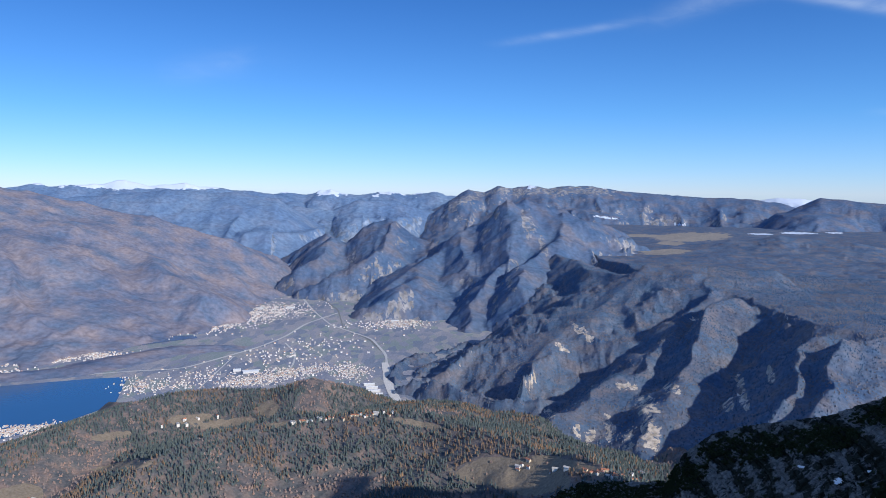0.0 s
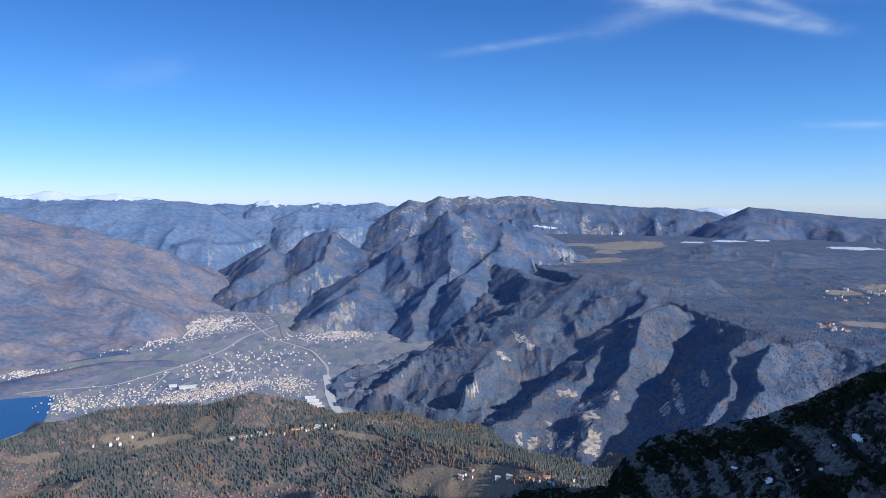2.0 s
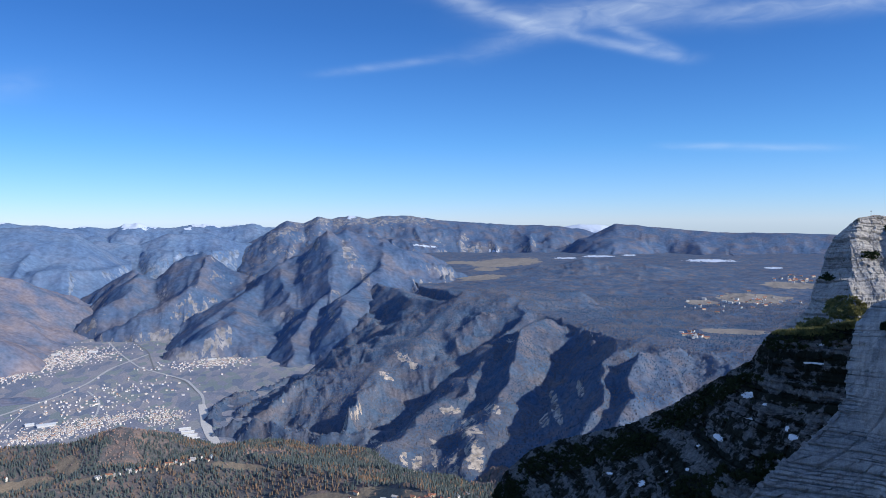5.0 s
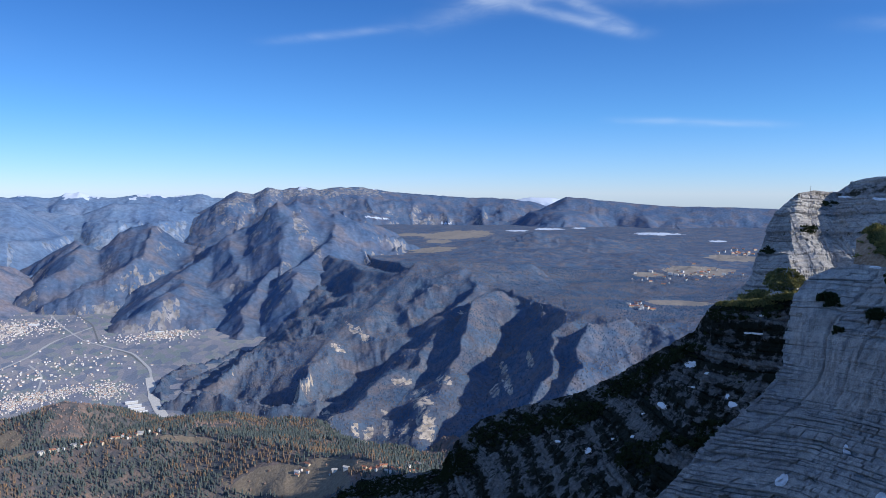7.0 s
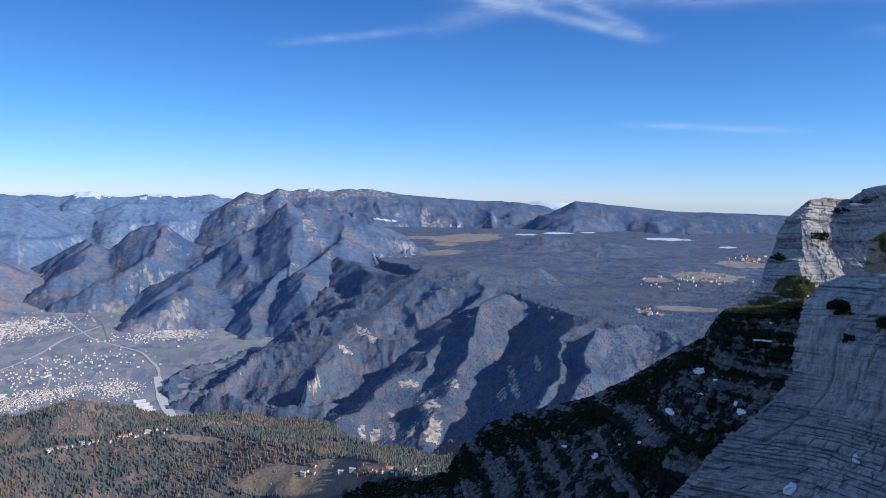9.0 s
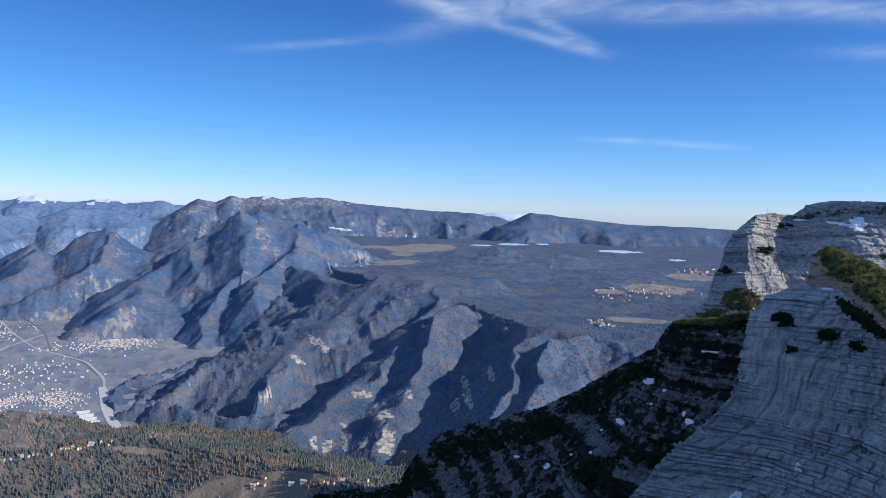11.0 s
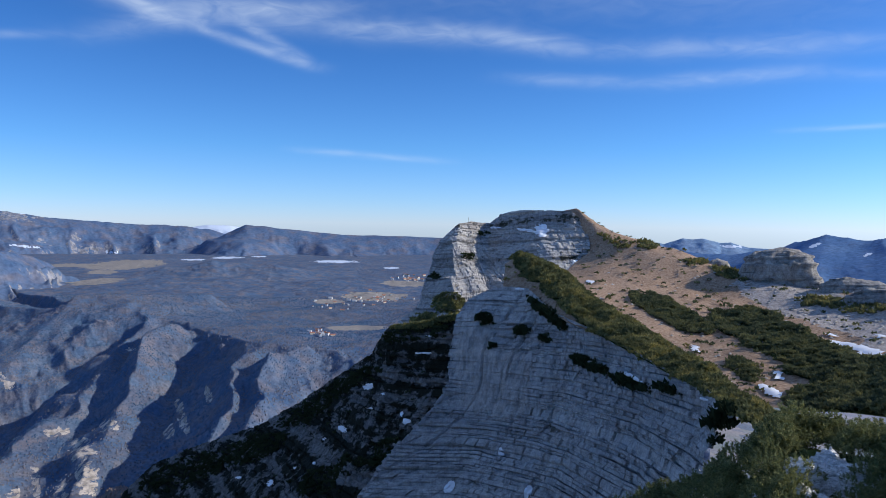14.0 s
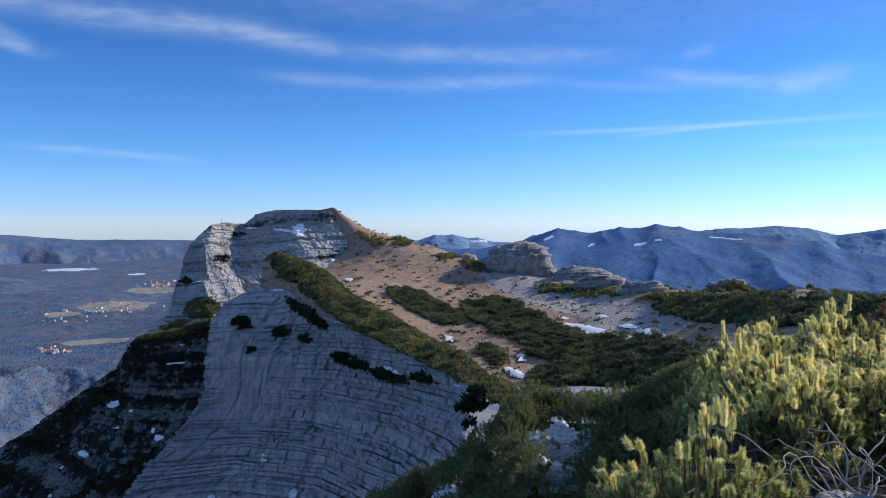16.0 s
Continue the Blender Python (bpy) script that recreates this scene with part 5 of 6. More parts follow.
def snow_patch(g, n, az, el, ra, re, lean, seed, label="patch of old snow on a rock ledge"):
    """A thin uneven sheet of snow lying on a sheet of rock."""
    A_, E_ = angles(g)
    c, s = math.cos(radians(lean)), math.sin(radians(lean))
    u, v = (A_ - az) * c + (E_ - el) * s, -(A_ - az) * s + (E_ - el) * c
    wob = fbm(g[..., 0] / 1.6, g[..., 1] / 1.6, g[..., 2] / 1.6, 3, seed)
    t = (u / ra) ** 2 + (v / re) ** 2 + 1.0 * wob
    inside = t < 1.0
    f = grid_faces(*g.shape[:2])
    cells = (inside.ravel()[f].sum(1) >= 3).reshape(g.shape[0] - 1, g.shape[1] - 1)
    mid = ((A_ - az) ** 2 + (E_ - el) ** 2)[:-1, :-1]
    start = np.unravel_index(np.argmin(np.where(cells, mid, 1e9)), cells.shape)
    keep, todo = np.zeros(cells.shape, bool), [start]
    while todo:
        i, j = todo.pop()
        if 0 <= i < cells.shape[0] and 0 <= j < cells.shape[1] and cells[i, j] and not keep[i, j]:
            keep[i, j] = True
            todo += [(i + 1, j), (i - 1, j), (i, j + 1), (i, j - 1)]
    keep = keep.ravel()
    if keep.sum() < 2:
        return
    lift = 0.12 + 0.35 * np.clip(1 - t, 0, 1)
    p = g + n * lift[..., None]
    p[..., 2] += 0.1
    tagged(new("snow_patch", to_mesh("snow_patch", p.reshape(-1, 3), f[keep], M_SNOW)), label, "snow", "snow patches")


SLOPE_N, BANK_N = sheet_normals(SLOPE), sheet_normals(BANK)
for k, (az, el, ra, re, lean) in enumerate([(49.4, -0.35, 0.5, 0.55, 20), (48.4, -0.4, 0.9, 0.12, -8), (51.9, -2.7, 0.4, 0.15, 20), (45.8, -0.2, 0.5, 0.08, 0)]):
    snow_patch(SUMMIT, SUMMIT_N, az, el, ra, re, lean, 60 + k)
for k, (az, el, ra, re, lean) in enumerate([(36.3, -12.4, 0.45, 0.22, 10), (34.3, -15.5, 0.35, 0.22, -20), (38.9, -14.5, 0.2, 0.2, 0), (39.2, -15.0, 0.35, 0.2, 0), (36.4, -14.1, 0.2, 0.18, 0), (40.5, -9.9, 0.8, 0.08, 0), (28.9, -19.1, 0.3, 0.2, 30), (40.9, -8.6, 0.35, 0.08, 0), (33, -16.2, 0.3, 0.08, 10), (37.4, -13.0, 0.2, 0.08, 0), (30.6, -18.2, 0.3, 0.1, 40), (26.5, -18.6, 0.25, 0.08, 0), (32.2, -17.9, 0.15, 0.1, 0)]):
    snow_patch(REAR, REAR_N, az, el, ra, re, lean, 70 + k)
for k, (az, el, ra, re, lean) in enumerate([(56.4, -11.1, 0.7, 0.2, -25), (46.6, -17.2, 0.22, 0.45, 10), (42.6, -19.7, 0.5, 0.3, 50), (48.7, -19.8, 0.3, 0.5, -20), (61.5, -12.3, 0.35, 0.12, -10), (62.4, -12.9, 0.3, 0.1, -20), (47.9, -4.9, 0.4, 0.1, 0)]):
    snow_patch(FRONT, FRONT_N, az, el, ra, re, lean, 90 + k)
for k, (az, el, ra, re, lean) in enumerate([(53.1, -4.2, 0.35, 0.14, 0), (60.8, -8.8, 0.5, 0.22, -30), (65.8, -11.3, 1.0, 0.3, -20), (66.3, -10.2, 0.45, 0.32, -10), (71.2, -7.9, 2.0, 0.25, -8), (73.6, -8.5, 2.2, 0.28, -8), (76.2, -8.4, 1.2, 0.5, -20), (69.6, -7.2, 0.7, 0.15, -20), (64.3, -7.2, 0.2, 0.5, -20), (74.4, -7.7, 0.8, 0.15, 0), (72.4, -7.0, 0.5, 0.1, 0)]):
    snow_patch(SLOPE, SLOPE_N, az, el, ra, re, lean, 110 + k, "patch of old snow on the grassy slope")


def outcrop(label, az, el, d, w, deep, tall, seed, material=None, res=(64, 44), bed=1.1, name="rock_outcrop"):
    """A blocky limestone outcrop with beds and joints; el is its foot."""
    u, v = np.meshgrid(np.linspace(0, 2 * math.pi, res[0]), np.linspace(-0.5 * math.pi, 0.5 * math.pi, res[1]))
    def sq(c, e):
        return np.sign(c) * np.abs(c) ** e
    x, y, z = sq(np.cos(v), 0.55) * sq(np.cos(u), 0.7), sq(np.cos(v), 0.55) * sq(np.sin(u), 0.7), sq(np.sin(v), 0.5)
    c = at(az, el, d)
    a = -radians(az)
    taper = 1 - 0.22 * (z + 1) / 2
    lx, ly, lz = x * w / 2 * taper, y * deep / 2 * taper, (z + 0.6) * tall / 1.6
    g = np.stack([c[0] + lx * math.cos(a) - ly * math.sin(a), c[1] + lx * math.sin(a) + ly * math.cos(a), c[2] + lz], -1)
    n = np.stack([x * math.cos(a) - y * math.sin(a), x * math.sin(a) + y * math.cos(a), z * 0.5], -1)
    n /= np.linalg.norm(n, axis=2, keepdims=True)
    size = min(w, tall)
    q = g * (12.0 / size)
    off = strata(q, 1.2, 0.85, seed, 2.0) * size / 12 + 0.10 * size * fbm(q[..., 0] / 5, q[..., 1] / 5, q[..., 2] / 5, 4, seed + 3)
    off[:, -1] = off[:, 0]
    g = g + n * off[..., None]
    ob = new(name, to_mesh(name, g.reshape(-1, 3), grid_faces(res[1], res[0]), material or M_PALE))
    return tagged(ob, label, "rock", "ridge outcrops" if d > 60 else "")


M_SLAB = limestone("bleached_limestone", (0.88, 0.88, 0.89), (0.84, 0.84, 0.85), (0.66, 0.66, 0.68))
M_PALE = limestone("sunlit_limestone", (0.46, 0.445, 0.42), (0.34, 0.325, 0.305), (0.18, 0.17, 0.16))
KNOB = outcrop("pale blocky limestone knob on the ridge", 66.2, -3.9, 285, 26, 16, 12.5, 5, res=(110, 60))
outcrop("low limestone shoulder beside the knob", 68.0, -4.3, 282, 12, 10, 6, 15)
for az, el, d, w, deep, tall, sd, lab in [(62.2, -3.1, 300, 9, 7, 4.5, 6, "small pale rock on the ridge crest"), (71.0, -5.3, 272, 24, 10, 9, 7, "broken limestone band along the ridge"), (73.2, -5.4, 262, 14, 9, 7, 8, "broken limestone band above the scree"), (75.9, -6.0, 250, 15, 10, 6.5, 9, "pale limestone block above the snow"),
                                  (72.3, -6.3, 252, 22, 9, 11, 27, "grey layered limestone band on the ridge"), (75.4, -6.5, 236, 18, 9, 10.5, 28, "grey layered limestone band on the ridge"), (70.2, -5.9, 262, 12, 8, 5, 29, "broken limestone step on the ridge"),
                                  (81.6, -5.4, 215, 10, 6, 5.4, 10, "rocky crag topped with dwarf pine"), (80.3, -5.3, 217, 4, 4, 4, 16, "leaning pale rock beside the crag"), (83.1, -5.3, 213, 1.6, 1.6, 3.2, 11, "small rock needle beside the crag"), (58.6, -1.9, 316, 10, 5, 2.4, 12, "line of pale rocks on the crest"), (57.2, -1.6, 320, 7, 4, 2.0, 13, "line of pale rocks on the crest")]:
    outcrop(lab, az, el, d, w, deep, tall, sd)

# summit cross
M_TIMBER = plain("weathered_timber", (0.22, 0.2, 0.18), 0.8, 0.3, 4.0)


def box(name, parent, centre, size, material, label=""):
    bm = bmesh.new()
    bmesh.ops.create_cube(bm, size=1.0, matrix=Matrix.Translation(centre) @ Matrix.Diagonal((*size, 1)))
    bmesh.ops.bevel(bm, geom=bm.edges[:], offset=min(size) * 0.15, segments=1, affect="EDGES")
    me = bpy.data.meshes.new(name)
    bm.to_mesh(me)
    me.materials.append(material)
    return part(name, me, parent, label)


cross = new("summit_cross", None)
tagged(cross, "slim timber summit cross on the rocky peak", "cross")
foot = at(43.75, 0.15, 338)
cross.location = foot
cross.rotation_euler = (0, 0, radians(-60))
box("upright", cross, (0, 0, 1.2), (0.09, 0.09, 3.0), M_TIMBER)
box("crossbar", cross, (0, 0, 2.2), (0.7, 0.08, 0.08), M_TIMBER)


# dwarf pine seen from afar: spiky clumps
def clumps(p, size, seed, spikes=12, lump=0.0):
    rng = np.random.default_rng(seed)
    if lump:
        p = p + np.stack([0 * p[:, 0], 0 * p[:, 0], lump * (0.3 + fbm(p[:, 0] / 2.3, p[:, 1] / 2.3, p[:, 2] / 4, 2, seed))], 1)
    n = len(p)
    s = size * rng.uniform(0.55, 1.3, n)[:, None]
    c = np.repeat(p, spikes, 0)
    s = np.repeat(s, spikes, 0)
    m = len(c)
    a, r = rng.uniform(0, 6.2832, m), np.sqrt(rng.uniform(0, 1, m))
    base = c + np.stack([r * np.cos(a), r * np.sin(a), 0.55 * (1 - r ** 2) - 0.25], 1) * s * 0.55
    up = np.stack([0.7 * r * np.cos(a), 0.7 * r * np.sin(a), np.full(m, 0.65)], 1) + rng.normal(0, 0.25, (m, 3))
    up *= s * 0.5
    side = rng.normal(0, 1, (m, 3))
    side = np.cross(up, side)
    side *= 0.24 * s / np.maximum(np.linalg.norm(side, axis=1, keepdims=True), 1e-6)
    side2 = np.cross(up, side)
    side2 *= 0.24 * s / np.maximum(np.linalg.norm(side2, axis=1, keepdims=True), 1e-6)
    v = np.stack([base - side, base + side, base + up, base - side2, base + side2], 1).reshape(-1, 3)
    i = np.arange(m)[:, None] * 5
    f = np.concatenate([i + np.array((0, 1, 2)), i + np.array((3, 4, 2))])
    return v, f


M_MUGO = island_material("far_dwarf_pine", (0.12, 0.124, 0.056), (0.17, 0.165, 0.073), (0.24, 0.22, 0.1), (0.14, 0.144, 0.064), through_light=0.42, mottle=0.22)
M_SLOPEPINE = island_material("slope_dwarf_pine", (0.09, 0.105, 0.06), (0.13, 0.142, 0.075), (0.18, 0.18, 0.09), (0.11, 0.122, 0.065), through_light=0.4, mottle=0.15)
# darker copy of the pine colours, with the ledges' shade put in
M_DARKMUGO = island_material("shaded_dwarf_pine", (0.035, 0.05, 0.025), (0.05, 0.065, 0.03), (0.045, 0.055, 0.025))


def on_sheet(g, count, seed, weight):
    """Random places on a sheet, by a weight for each corner."""
    rng = np.random.default_rng(seed)
    area = np.linalg.norm(np.cross(np.gradient(g, axis=1), np.gradient(g, axis=0)), axis=2) * weight
    prob = area[:-1, :-1].ravel()
    k = rng.choice(len(prob), count, p=prob / prob.sum())
    i, j = k // (g.shape[1] - 1), k % (g.shape[1] - 1)
    u, v = rng.random((2, count, 1))
    return g[i, j] * (1 - u) * (1 - v) + g[i + 1, j] * u * (1 - v) + g[i, j + 1] * (1 - u) * v + g[i + 1, j + 1] * u * v


def marks_weight(g, marks, seed):
    A_, E_ = angles(g)
    vals = {"w": np.zeros(A_.shape)}
    blobs(vals, A_, E_, fbm(g[..., 0] / 6, g[..., 1] / 6, g[..., 2] / 6, 4, seed), [(*m, "w") for m in marks])
    return vals["w"] ** 2


stuff("dwarf_pine_bank", "sunlit carpet of dwarf pine along the cliff top", "dwarf pine", *clumps(on_sheet(BANK, 11500, 1, 0.02 + (BANK_V["pine"] > 0.5)), 1.0, 2, 12, 1.1), M_MUGO)
stuff("dwarf_pine_slope", "dark green dwarf pine carpets on the brown slope", "dwarf pine", *clumps(on_sheet(SLOPE, 25000, 3, 0.012 + (SLOPE_V["pine"] > 0.5)), 1.25, 4, 11, 1.3), M_SLOPEPINE)
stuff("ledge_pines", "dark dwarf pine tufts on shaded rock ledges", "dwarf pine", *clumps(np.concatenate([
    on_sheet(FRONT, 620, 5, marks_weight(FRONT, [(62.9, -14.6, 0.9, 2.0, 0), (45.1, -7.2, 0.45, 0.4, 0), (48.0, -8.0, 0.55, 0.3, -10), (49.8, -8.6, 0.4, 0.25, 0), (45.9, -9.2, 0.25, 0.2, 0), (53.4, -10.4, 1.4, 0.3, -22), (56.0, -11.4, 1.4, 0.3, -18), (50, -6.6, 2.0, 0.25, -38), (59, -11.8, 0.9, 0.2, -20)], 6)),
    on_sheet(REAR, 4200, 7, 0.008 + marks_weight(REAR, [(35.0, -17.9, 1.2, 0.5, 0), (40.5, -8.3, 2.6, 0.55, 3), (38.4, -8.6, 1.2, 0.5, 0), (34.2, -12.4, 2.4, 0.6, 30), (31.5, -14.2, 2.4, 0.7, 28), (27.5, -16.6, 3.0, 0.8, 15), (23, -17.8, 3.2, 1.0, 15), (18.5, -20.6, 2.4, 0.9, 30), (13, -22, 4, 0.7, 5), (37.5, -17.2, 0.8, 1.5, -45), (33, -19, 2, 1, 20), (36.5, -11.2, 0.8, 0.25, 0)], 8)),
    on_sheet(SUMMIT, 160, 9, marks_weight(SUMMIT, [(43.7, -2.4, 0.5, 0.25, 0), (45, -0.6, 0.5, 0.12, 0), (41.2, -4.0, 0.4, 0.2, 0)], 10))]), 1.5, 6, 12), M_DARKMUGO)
stuff("saddle_pines", "sunlit dwarf pine on the notch below the summit", "dwarf pine", *clumps(np.concatenate([on_sheet(REAR, 700, 11, marks_weight(REAR, [(42.2, -7.1, 2.2, 0.28, 4), (39.8, -7.75, 1.8, 0.22, 3)], 12)), on_sheet(SUMMIT, 500, 13, marks_weight(SUMMIT, [(42.4, -6.0, 1.3, 0.9, 10), (40.6, -7.4, 1.2, 0.5, 10)], 14))]), 1.6, 8, 12), M_MUGO)
ke = on_sheet(SLOPE, 900, 15, marks_weight(SLOPE, [(54.6, -0.9, 1.4, 0.3, -22), (57.0, -1.3, 1.0, 0.25, -12), (63, -3.2, 1.5, 0.3, -15), (70.5, -5.0, 3, 0.4, -5), (60.5, -2.4, 0.8, 0.2, 0), (78, -5.4, 3, 0.3, 0)], 16))
stuff("crest_pines", "dwarf pine patches along the ridge crest", "dwarf pine", *clumps(ke, 2.2, 10, 12), M_MUGO)
rngk = np.random.default_rng(8)
top = np.stack([at(66.2 + a, -1.75 - 0.6 * abs(a), 285 + b) for a, b in zip(rngk.uniform(-0.9, 0.5, 60), rngk.uniform(-3, 3, 60))])
top2 = np.stack([at(81.8 + a, -4.3 - 0.5 * abs(a), 213 + b) for a, b in zip(rngk.uniform(-1.1, 0.9, 70), rngk.uniform(-2.5, 1, 70))])
stuff("crag_pines", "dwarf pine growing over the crags", "dwarf pine", *clumps(np.concatenate([top, top2]), 1.9, 12, 12), M_MUGO)

# scattered stones on the slope
st = on_sheet(SLOPE, 1400, 17, 0.15 + SLOPE_V["scree"])
v, f = spires(st, 0.38, 0.6, 6, 2, 18)
stuff("slope_stones", "pale loose stones on the grassy slope", "stones", v, f, island_material("loose_stones", (0.5, 0.48, 0.44), (0.4, 0.37, 0.33), (0.6, 0.58, 0.55)))


# ---- near dwarf pines ----
def tube(path, radii, sides=5):
    path, radii = np.asarray(path, float), np.asarray(radii, float)
    d = np.gradient(path, axis=0)
    d /= np.maximum(np.linalg.norm(d, axis=1, keepdims=True), 1e-9)
    ref = np.where(np.abs(d[:, 2:3]) < 0.9, np.array([[0, 0, 1.0]]), np.array([[1.0, 0, 0]]))
    a = np.cross(d, ref)
    a /= np.linalg.norm(a, axis=1, keepdims=True)
    b = np.cross(d, a)
    t = np.linspace(0, 6.2832, sides, endpoint=False)
    v = path[:, None] + radii[:, None, None] * (a[:, None] * np.cos(t)[None, :, None] + b[:, None] * np.sin(t)[None, :, None])
    f = []
    for i in range(len(path) - 1):
        for k in range(sides):
            f.append((i * sides + k, i * sides + (k + 1) % sides, (i + 1) * sides + (k + 1) % sides, (i + 1) * sides + k))
    return v.reshape(-1, 3), np.array(f)


def gather(pieces):
    vs, fs, o = [], [], 0
    for v, f in pieces:
        vs.append(v)
        fs.append(f + o)
        o += len(v)
    return np.concatenate(vs), np.concatenate(fs)


def needles(tips, ways, length, count, long, wide, rng, fold=0.1):
    """Bottle-brush shoots: needles all round a stem and a tuft at its end."""
    n = len(tips)
    c, w = np.repeat(tips, count, 0), np.repeat(ways, count, 0)
    ln = np.repeat(length, count)[:, None]
    m = len(c)
    t = rng.uniform(0, 1, (m, 1)) ** 0.8
    side = rng.normal(0, 1, (m, 3))
    side -= (side * w).sum(1, keepdims=True) * w
    side /= np.maximum(np.linalg.norm(side, axis=1, keepdims=True), 1e-6)
    way = w * (fold + 0.8 * t) + side * (1.0 - 0.3 * t)
    way /= np.linalg.norm(way, axis=1, keepdims=True)
    base = c - w * ln * (1 - t) + side * 0.004
    tip = base + way * long * rng.uniform(0.75, 1.2, (m, 1))
    across = np.cross(way, rng.normal(0, 1, (m, 3)))
    across *= wide / 2 / np.maximum(np.linalg.norm(across, axis=1, keepdims=True), 1e-6)
    v = np.stack([base - across, base + across, tip], 1).reshape(-1, 3)
    return v, np.arange(m * 3).reshape(m, 3)


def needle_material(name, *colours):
    """Old needles dark, young shoots yellow-green, low shoots darker for the painted shade of gaps: set shoot by shoot,
    with a little change from needle to needle.
    """
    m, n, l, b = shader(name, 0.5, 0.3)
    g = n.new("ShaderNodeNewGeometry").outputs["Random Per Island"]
    age_shade = number(n, l, "ADD", given(n, "age_shade"), number(n, l, "MULTIPLY_ADD", g, 0.3, -0.15))
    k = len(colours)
    col = ramp(n, l, age_shade, *[(i / (k - 1), c) for i, c in enumerate(colours)])
    l.new(col, b.inputs["Base Color"])
    tr = n.new("ShaderNodeBsdfTranslucent")
    l.new(blend(n, l, 1.0, col, (0.6, 0.6, 0.6), "MULTIPLY"), tr.inputs["Color"])
    both = n.new("ShaderNodeAddShader")
    l.new(b.outputs[0], both.inputs[0])
    l.new(tr.outputs[0], both.inputs[1])
    l.new(both.outputs[0], n["Material Output"].inputs["Surface"])
    return m


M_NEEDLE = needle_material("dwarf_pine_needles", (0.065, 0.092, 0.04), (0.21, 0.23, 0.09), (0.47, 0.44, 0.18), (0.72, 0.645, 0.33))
M_NEEDLE_DRY = needle_material("rusty_needles", (0.15, 0.1, 0.03), (0.2, 0.05, 0.03), (0.28, 0.09, 0.05))
M_BARK = plain("grey_bark", (0.16, 0.13, 0.11), 0.9, 0.5, 20.0)


def dwarf_pine(seed, shoots, count, long, wide, radius=0.62, tall=0.75, stem=0.11, material=None, label="", young=0.0, fold=0.1):
    """A dwarf pine: low spreading limbs that turn up into brush-like shoots."""
    rng = np.random.default_rng(seed)
    base = new("dwarf_pine", None)
    arms = max(8, shoots // 4)
    a, r = rng.uniform(0, 6.2832, arms), np.sqrt(rng.uniform(0, 1, arms))
    pick = np.arange(shoots) % arms
    gx, gy = (r * np.cos(a))[pick] + rng.normal(0, 0.11, shoots), (r * np.sin(a))[pick] + rng.normal(0, 0.11, shoots)
    drop = rng.uniform(0.6, 1.06, arms)[pick]
    a, r = np.arctan2(gy, gx), np.minimum(1.1, np.hypot(gx, gy))
    lump = 1 + 0.28 * noise3(np.cos(a) * r * 2.2, np.sin(a) * r * 2.2, seed * 1.3)
    hgt = tall * (1 - 0.62 * r ** 2.2) * lump * drop * rng.uniform(0.9, 1.05, shoots)
    tips = np.stack([radius * r * np.cos(a), radius * r * np.sin(a), hgt], 1)
    ways = np.stack([0.6 * r * np.cos(a), 0.6 * r * np.sin(a), np.full(shoots, 1.0)], 1) + rng.normal(0, 0.3, (shoots, 3))
    ways /= np.linalg.norm(ways, axis=1, keepdims=True)
    length = rng.uniform(0.8, 1.5, shoots) * stem
    v, f = needles(tips, ways, length, count, long, wide, rng, fold)
    # low shoots darker, high ones brighter: gap shade put into the tone
    age_shade = np.clip(rng.normal(0.3 + young, 0.22, shoots) + 1.0 * (hgt / hgt.max() - 0.62), 0, 1)
    along = np.repeat(age_shade, count * 3).reshape(-1, 3)
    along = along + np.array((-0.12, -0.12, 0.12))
    part("needles", to_mesh("needles", v, f, material or M_NEEDLE, {"age_shade": along.ravel()}, flat=True), base, label or "yellow-green needle brushes")
    limbs = []
    for k in range(0, shoots, max(1, shoots // 36)):
        t = np.linspace(0, 1, 5)[:, None]
        root = np.array((0.12 * math.cos(a[k]), 0.12 * math.sin(a[k]), -0.15))
        mid = np.array((tips[k, 0] * 0.75, tips[k, 1] * 0.75, 0.12 + 0.25 * tips[k, 2]))
        path = (1 - t) ** 2 * root + 2 * t * (1 - t) * mid + t ** 2 * tips[k]
        limbs.append(tube(path, np.linspace(0.007, 0.003, 5), 4))
    v, f = gather(limbs)
    part("wood", to_mesh("wood", v, f, M_BARK), base, "grey-brown crooked limbs")
    return base


def ground_at(x, y):
    d, a = math.hypot(x, y), math.degrees(math.atan2(x, y))
    i = int(np.argmin(np.abs(np.hypot(STAND[:, 0, 0], STAND[:, 0, 1]) - d)))
    j = int(round((a + 180)))
    return float(STAND[i, j, 2])


# higher young makes the nearest bushes paler, sunlight put into their colour
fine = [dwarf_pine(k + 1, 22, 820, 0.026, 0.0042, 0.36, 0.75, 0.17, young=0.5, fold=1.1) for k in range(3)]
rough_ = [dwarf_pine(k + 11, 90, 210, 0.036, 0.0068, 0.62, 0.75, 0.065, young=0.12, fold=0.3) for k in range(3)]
rusty = dwarf_pine(31, 80, 160, 0.042, 0.0048, material=M_NEEDLE_DRY, label="rust-red dying needles")
placed = set()


def plant(model, az, d, scale, tall, lift, turn, label):
    x, y = d * math.sin(radians(az)), d * math.cos(radians(az))
    ob = model if model.name not in placed else copy_thing(model, Matrix.Identity(4))
    placed.add(model.name)
    ob.matrix_basis = Matrix.Translation((x, y, ground_at(x, y) + lift)) @ Matrix.Rotation(turn, 4, "Z") @ Matrix.Diagonal((scale, scale, tall, 1))
    return tagged(ob, label, "dwarf pine", "dwarf pines")


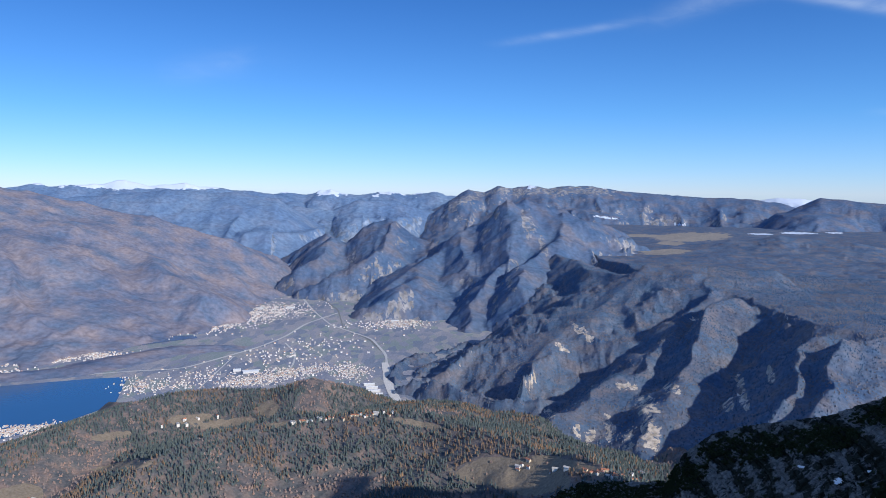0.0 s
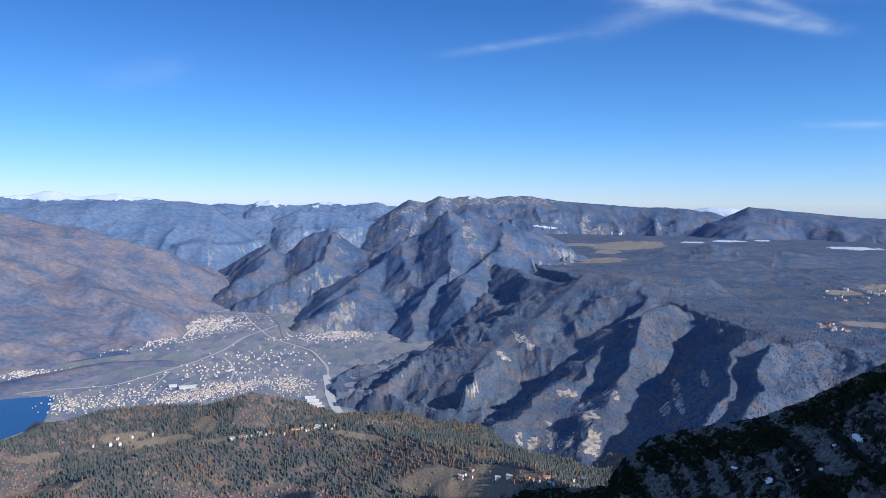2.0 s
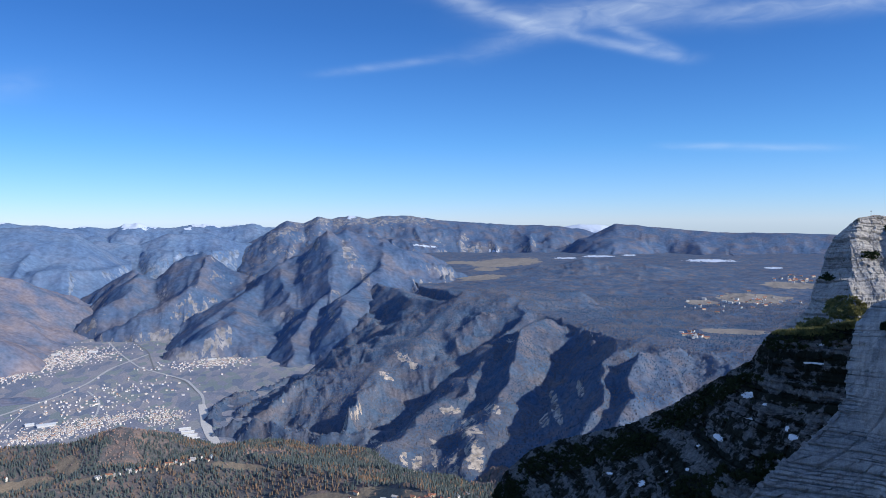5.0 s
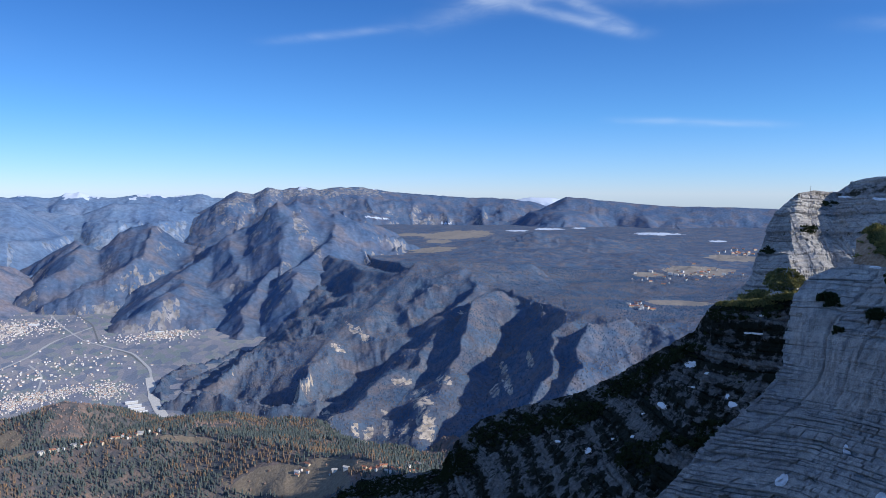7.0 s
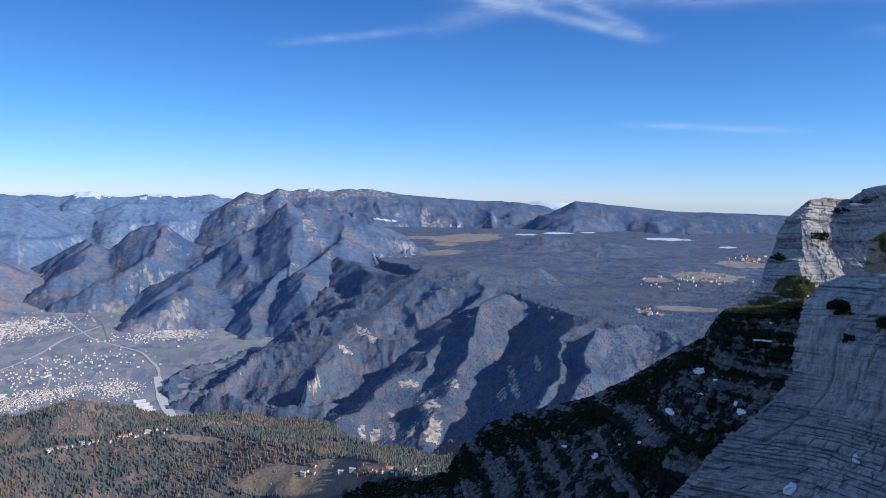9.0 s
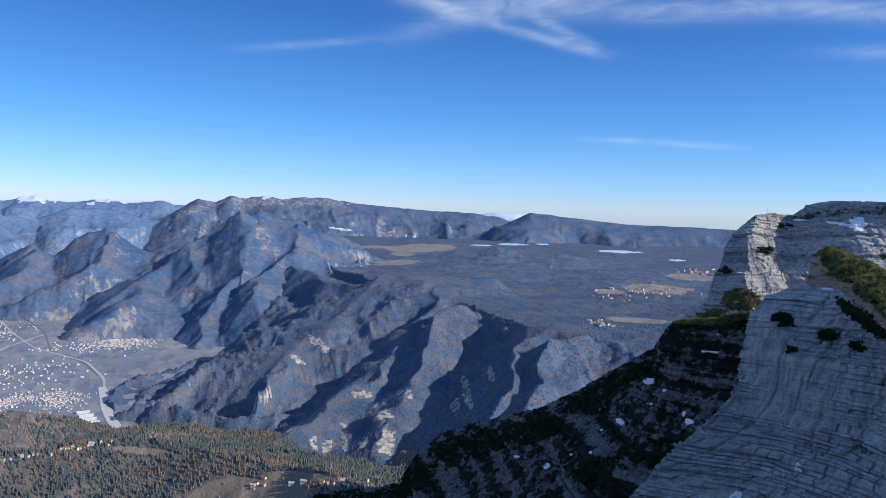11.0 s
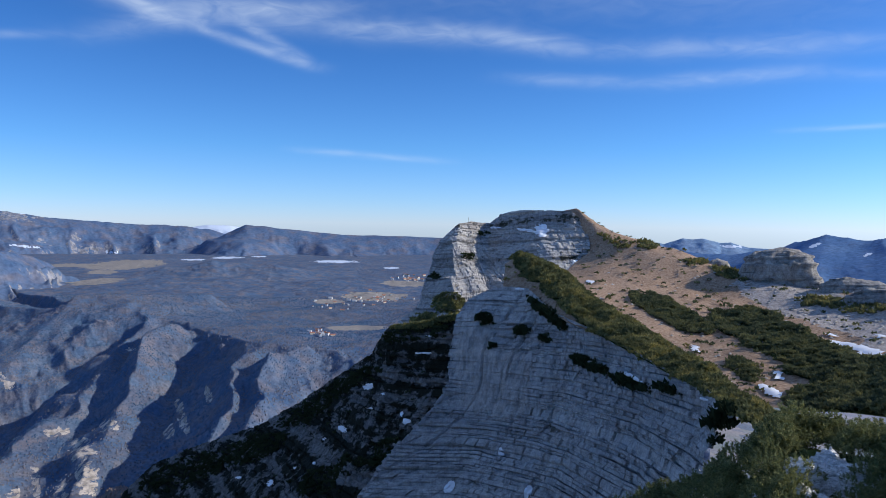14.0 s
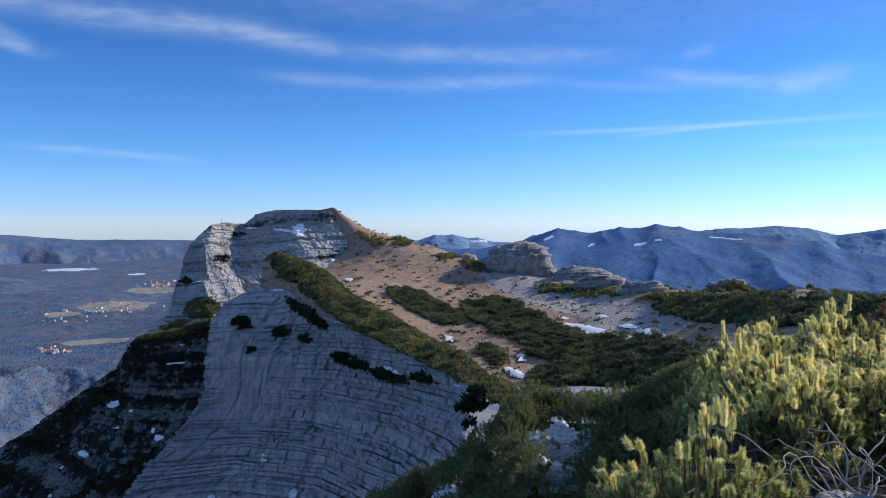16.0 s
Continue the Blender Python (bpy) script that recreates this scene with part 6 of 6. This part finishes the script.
rng = random.Random(12)
for az, d, s, top_el in [(68.0, 2.5, 0.34, -17.6), (70.2, 2.4, 0.38, -17.0), (72.0, 2.6, 0.34, -17.6), (74.2, 2.6, 0.3, -16.6), (76.2, 2.3, 0.4, -15.6), (78.4, 2.3, 0.42, -15.2), (80.6, 2.5, 0.32, -16.6), (82.4, 2.4, 0.36, -15.8), (84.6, 2.5, 0.34, -15.2), (86.2, 2.3, 0.3, -17.2), (88.6, 2.2, 0.32, -17.4), (91.4, 2.2, 0.34, -17.2), (94, 2.3, 0.36, -17.0), (79.6, 2.1, 0.4, -18.4), (83.4, 2.1, 0.4, -18.2), (75.2, 2.1, 0.36, -18.6), (71.2, 2.2, 0.36, -19.2)]:
    x, y = d * math.sin(radians(az)), d * math.cos(radians(az))
    g = ground_at(x, y)
    want = EYE_Z + d * math.tan(radians(top_el - 0.7)) - g
    tall = min(1.25, max(0.8, want / 0.8))
    plant(fine[rng.randrange(3)], az, d, s * 1.5, tall, want - 0.8 * tall, rng.uniform(0, 6.28), "dwarf pine with upright yellow-green shoots by the stand")


def brow_line(az):
    return float(np.interp(az, BROW_AZ, BROW_EL))


def plant_under(model, high, az, d, scale, tall, top_el, label):
    x, y = d * math.sin(radians(az)), d * math.cos(radians(az))
    want = EYE_Z + d * math.tan(radians(min(top_el, brow_line(az) + 0.4))) - ground_at(x, y)
    if want < 0.12:
        return
    tall = min(tall, max(0.6, want / high))
    plant(model, az, d, scale, tall, min(0.0, want - high * tall), rng.uniform(0, 6.28), label)


for k in range(110):
    d = 5.4 + 3.5 * rng.random() ** 0.8
    az = rng.uniform(77.5, 98)
    if 84.5 < az < 92.5 and d < 6.2:
        continue
    m = rusty if abs(az - 89.5) < 0.8 and d > 7.9 else rough_[rng.randrange(3)]
    plant_under(m, 0.62, az, d, rng.uniform(0.65, 1.0), 1.35, brow_line(az) + 0.4 - (8.9 - d) * 1.5 - rng.uniform(0, 0.9), "rust-tinged dying dwarf pine" if m is rusty else "dense sunlit dwarf pine on the summit ground")
plant_under(rusty, 0.8, 89.3, 8.2, 0.6, 1.2, -6.7, "rust-tinged dying dwarf pine")
plant_under(rusty, 0.8, 90.4, 8.3, 0.5, 1.2, -6.8, "rust-tinged dying dwarf pine")
for k in range(34):
    az, d = rng.uniform(72, 79.5), rng.uniform(4.6, 7.5)
    plant_under(rough_[rng.randrange(3)], 0.8, az, d, rng.uniform(0.7, 1.1), rng.uniform(0.8, 1.2), -9.5 - (79.5 - az) * 1.1 - rng.uniform(0, 2), "dark dwarf pine on the falling slope")


def pine_carpet(count, seed):
    """Bushes of the falling bank, each with upturned shoots full of needles."""
    rng = np.random.default_rng(seed)
    tips, ways = [], []
    for k in range(count):
        az, d = rng.uniform(47, 80), 27.5 - 12 * rng.random() ** 1.4
        if any(abs(az - a) < w and d0 < d < 26 for a, w, d0 in OPEN):
            continue
        x, y = d * math.sin(radians(az)), d * math.cos(radians(az))
        g = ground_at(x, y)
        tall = min(rng.uniform(0.8, 1.5), EYE_Z + d * math.tan(radians(brow_line(az))) - g)
        if tall < 0.15:
            continue
        wide, n = rng.uniform(0.5, 0.95), 70
        a, r = rng.uniform(0, 6.2832, n), np.sqrt(rng.random(n))
        tips.append(np.stack([x + wide * r * np.cos(a), y + wide * r * np.sin(a), g + tall * (1 - 0.6 * r ** 2) * rng.uniform(0.75, 1.0, n)], 1))
        ways.append(np.stack([0.7 * r * np.cos(a), 0.7 * r * np.sin(a), np.ones(n)], 1) + rng.normal(0, 0.25, (n, 3)))
    tips, ways = np.concatenate(tips), np.concatenate(ways)
    ways /= np.linalg.norm(ways, axis=1, keepdims=True)
    return needles(tips, ways, rng.uniform(0.15, 0.28, len(tips)), 22, 0.085, 0.03, rng)


OPEN = [(69.2, 1.6, 18), (58.3, 1.2, 20), (61.4, 0.7, 22), (59.8, 0.5, 22), (64.4, 0.5, 22), (67.4, 0.5, 24)]
# needles darker than by the stand: the bank's shade put into colour
M_BANKPINE = island_material("bank_needles", (0.07, 0.092, 0.042), (0.135, 0.15, 0.064), (0.23, 0.222, 0.092), (0.1, 0.12, 0.054), through_light=0.4)
stuff("dwarf_pine_carpet", "dense dark dwarf pine covering the falling bank", "dwarf pine", *pine_carpet(620, 77), M_BANKPINE)

outcrop("grey stone at the stand's edge", 91.2, -16.6, 4.6, 0.34, 0.3, 0.26, 42, M_PALE, (48, 32), 0.8, "boulder")
outcrop("grey stone half under twigs", 86.4, -18.4, 4.4, 0.4, 0.25, 0.16, 43, M_PALE, (48, 32), 0.8, "boulder")


# dead branches on the ground
def dead_branches(seed, az, d, count, label):
    rng = np.random.default_rng(seed)
    base = new("dead_branches", None)
    x, y = d * math.sin(radians(az)), d * math.cos(radians(az))
    base.location = (x, y, ground_at(x, y))
    for k in range(count):
        a = rng.uniform(0, 6.2832)
        n = 14
        t = np.linspace(0, 1, n)
        ln = rng.uniform(0.35, 0.95)
        path = np.stack([rng.uniform(-0.4, 0.4) + np.cos(a) * t * ln, rng.uniform(-0.3, 0.3) + np.sin(a) * t * ln, 0.1 + rng.uniform(0.0, 0.35) * np.sin(t * 2.6)], 1)
        path[:, :2] += 0.05 * np.stack([noise3(t * 4, k, seed), noise3(t * 4, k + 40, seed)], 1)
        path[:, 2] += 0.03 * noise3(t * 5, k, seed + 3)
        v, f = tube(path, np.linspace(rng.uniform(0.003, 0.008), 0.0015, n), 5)
        part("twig", to_mesh("twig", v, f, M_DEAD), base)
    return tagged(base, label, "branches")


M_DEAD = plain("bleached_wood", (0.4, 0.36, 0.32), 0.85, 0.5, 15.0)
dead_branches(1, 89.3, 4.9, 26, "tangle of bleached dead pine branches on the ground")
dead_branches(2, 86.5, 5.0, 18, "tangle of bleached dead twigs under dwarf pine")
for k, (az, el, d, w) in enumerate([(58.3, -19.9, 25, 0.8), (61.4, -18.6, 25, 0.45), (59.6, -19.2, 25, 0.35), (64.4, -17.0, 24, 0.3), (67.4, -12.3, 27, 0.45), (60.2, -18.6, 25.5, 0.35)]):
    c = at(az, el, d)
    u, v = np.meshgrid(np.linspace(0, 6.2832, 40), np.linspace(0, 1, 8))
    rr = v * w * (1 + 0.45 * fbm(np.cos(u) * 1.5, np.sin(u) * 1.5, k, 3, 5))
    g = np.stack([c[0] + rr * np.cos(u), c[1] + 0.8 * rr * np.sin(u), 0 * u], -1)
    for i in range(8):
        for j in range(40):
            g[i, j, 2] = ground_at(g[i, j, 0], g[i, j, 1]) + 0.14 * (1 - v[i, j] ** 2) + 0.02
    tagged(new("snow_patch", to_mesh("snow_patch", g.reshape(-1, 3), grid_faces(8, 40), M_SNOW)), "patch of old snow under dwarf pine", "snow", "snow patches")


# bare pale rock among the pines of the bank
def rock_slab(az, el, d, wide, long, turn, seed, label):
    c = at(az, el, d)
    u, v = np.meshgrid(np.linspace(0, 6.2832, 90), np.linspace(0.01, 1, 26))
    r = v * (1 + 0.55 * fbm(np.cos(u) * 1.8, np.sin(u) * 1.8, seed, 4, 5, 0.65))
    a = radians(turn)
    dx, dy = r * wide * np.cos(u), r * long * np.sin(u)
    x, y = c[0] + dx * math.cos(a) - dy * math.sin(a), c[1] + dx * math.sin(a) + dy * math.cos(a)
    z = np.array([[ground_at(p, q) for p, q in zip(i, j)] for i, j in zip(x, y)])
    z = z + 0.75 * (1 - v ** 4) + 0.16 * np.round(3 * fbm(x * 1.3, y * 1.3, 0.0, 3, seed)) / 1.5 + 0.1 * fbm(x * 5, y * 5, 0.0, 3, seed + 1) - 0.1
    ob = new("rock_slab", to_mesh("rock_slab", np.stack([x, y, z], -1).reshape(-1, 3), grid_faces(26, 90), M_SLAB, flat=True))
    return tagged(ob, label, "rock")


rock_slab(69.3, -14.6, 23.6, 0.75, 1.7, 20, 3, "pale bare rock slab among dwarf pine")
rock_slab(68.6, -17.2, 22.0, 0.5, 0.9, 35, 7, "small pale rock below the bare slab")
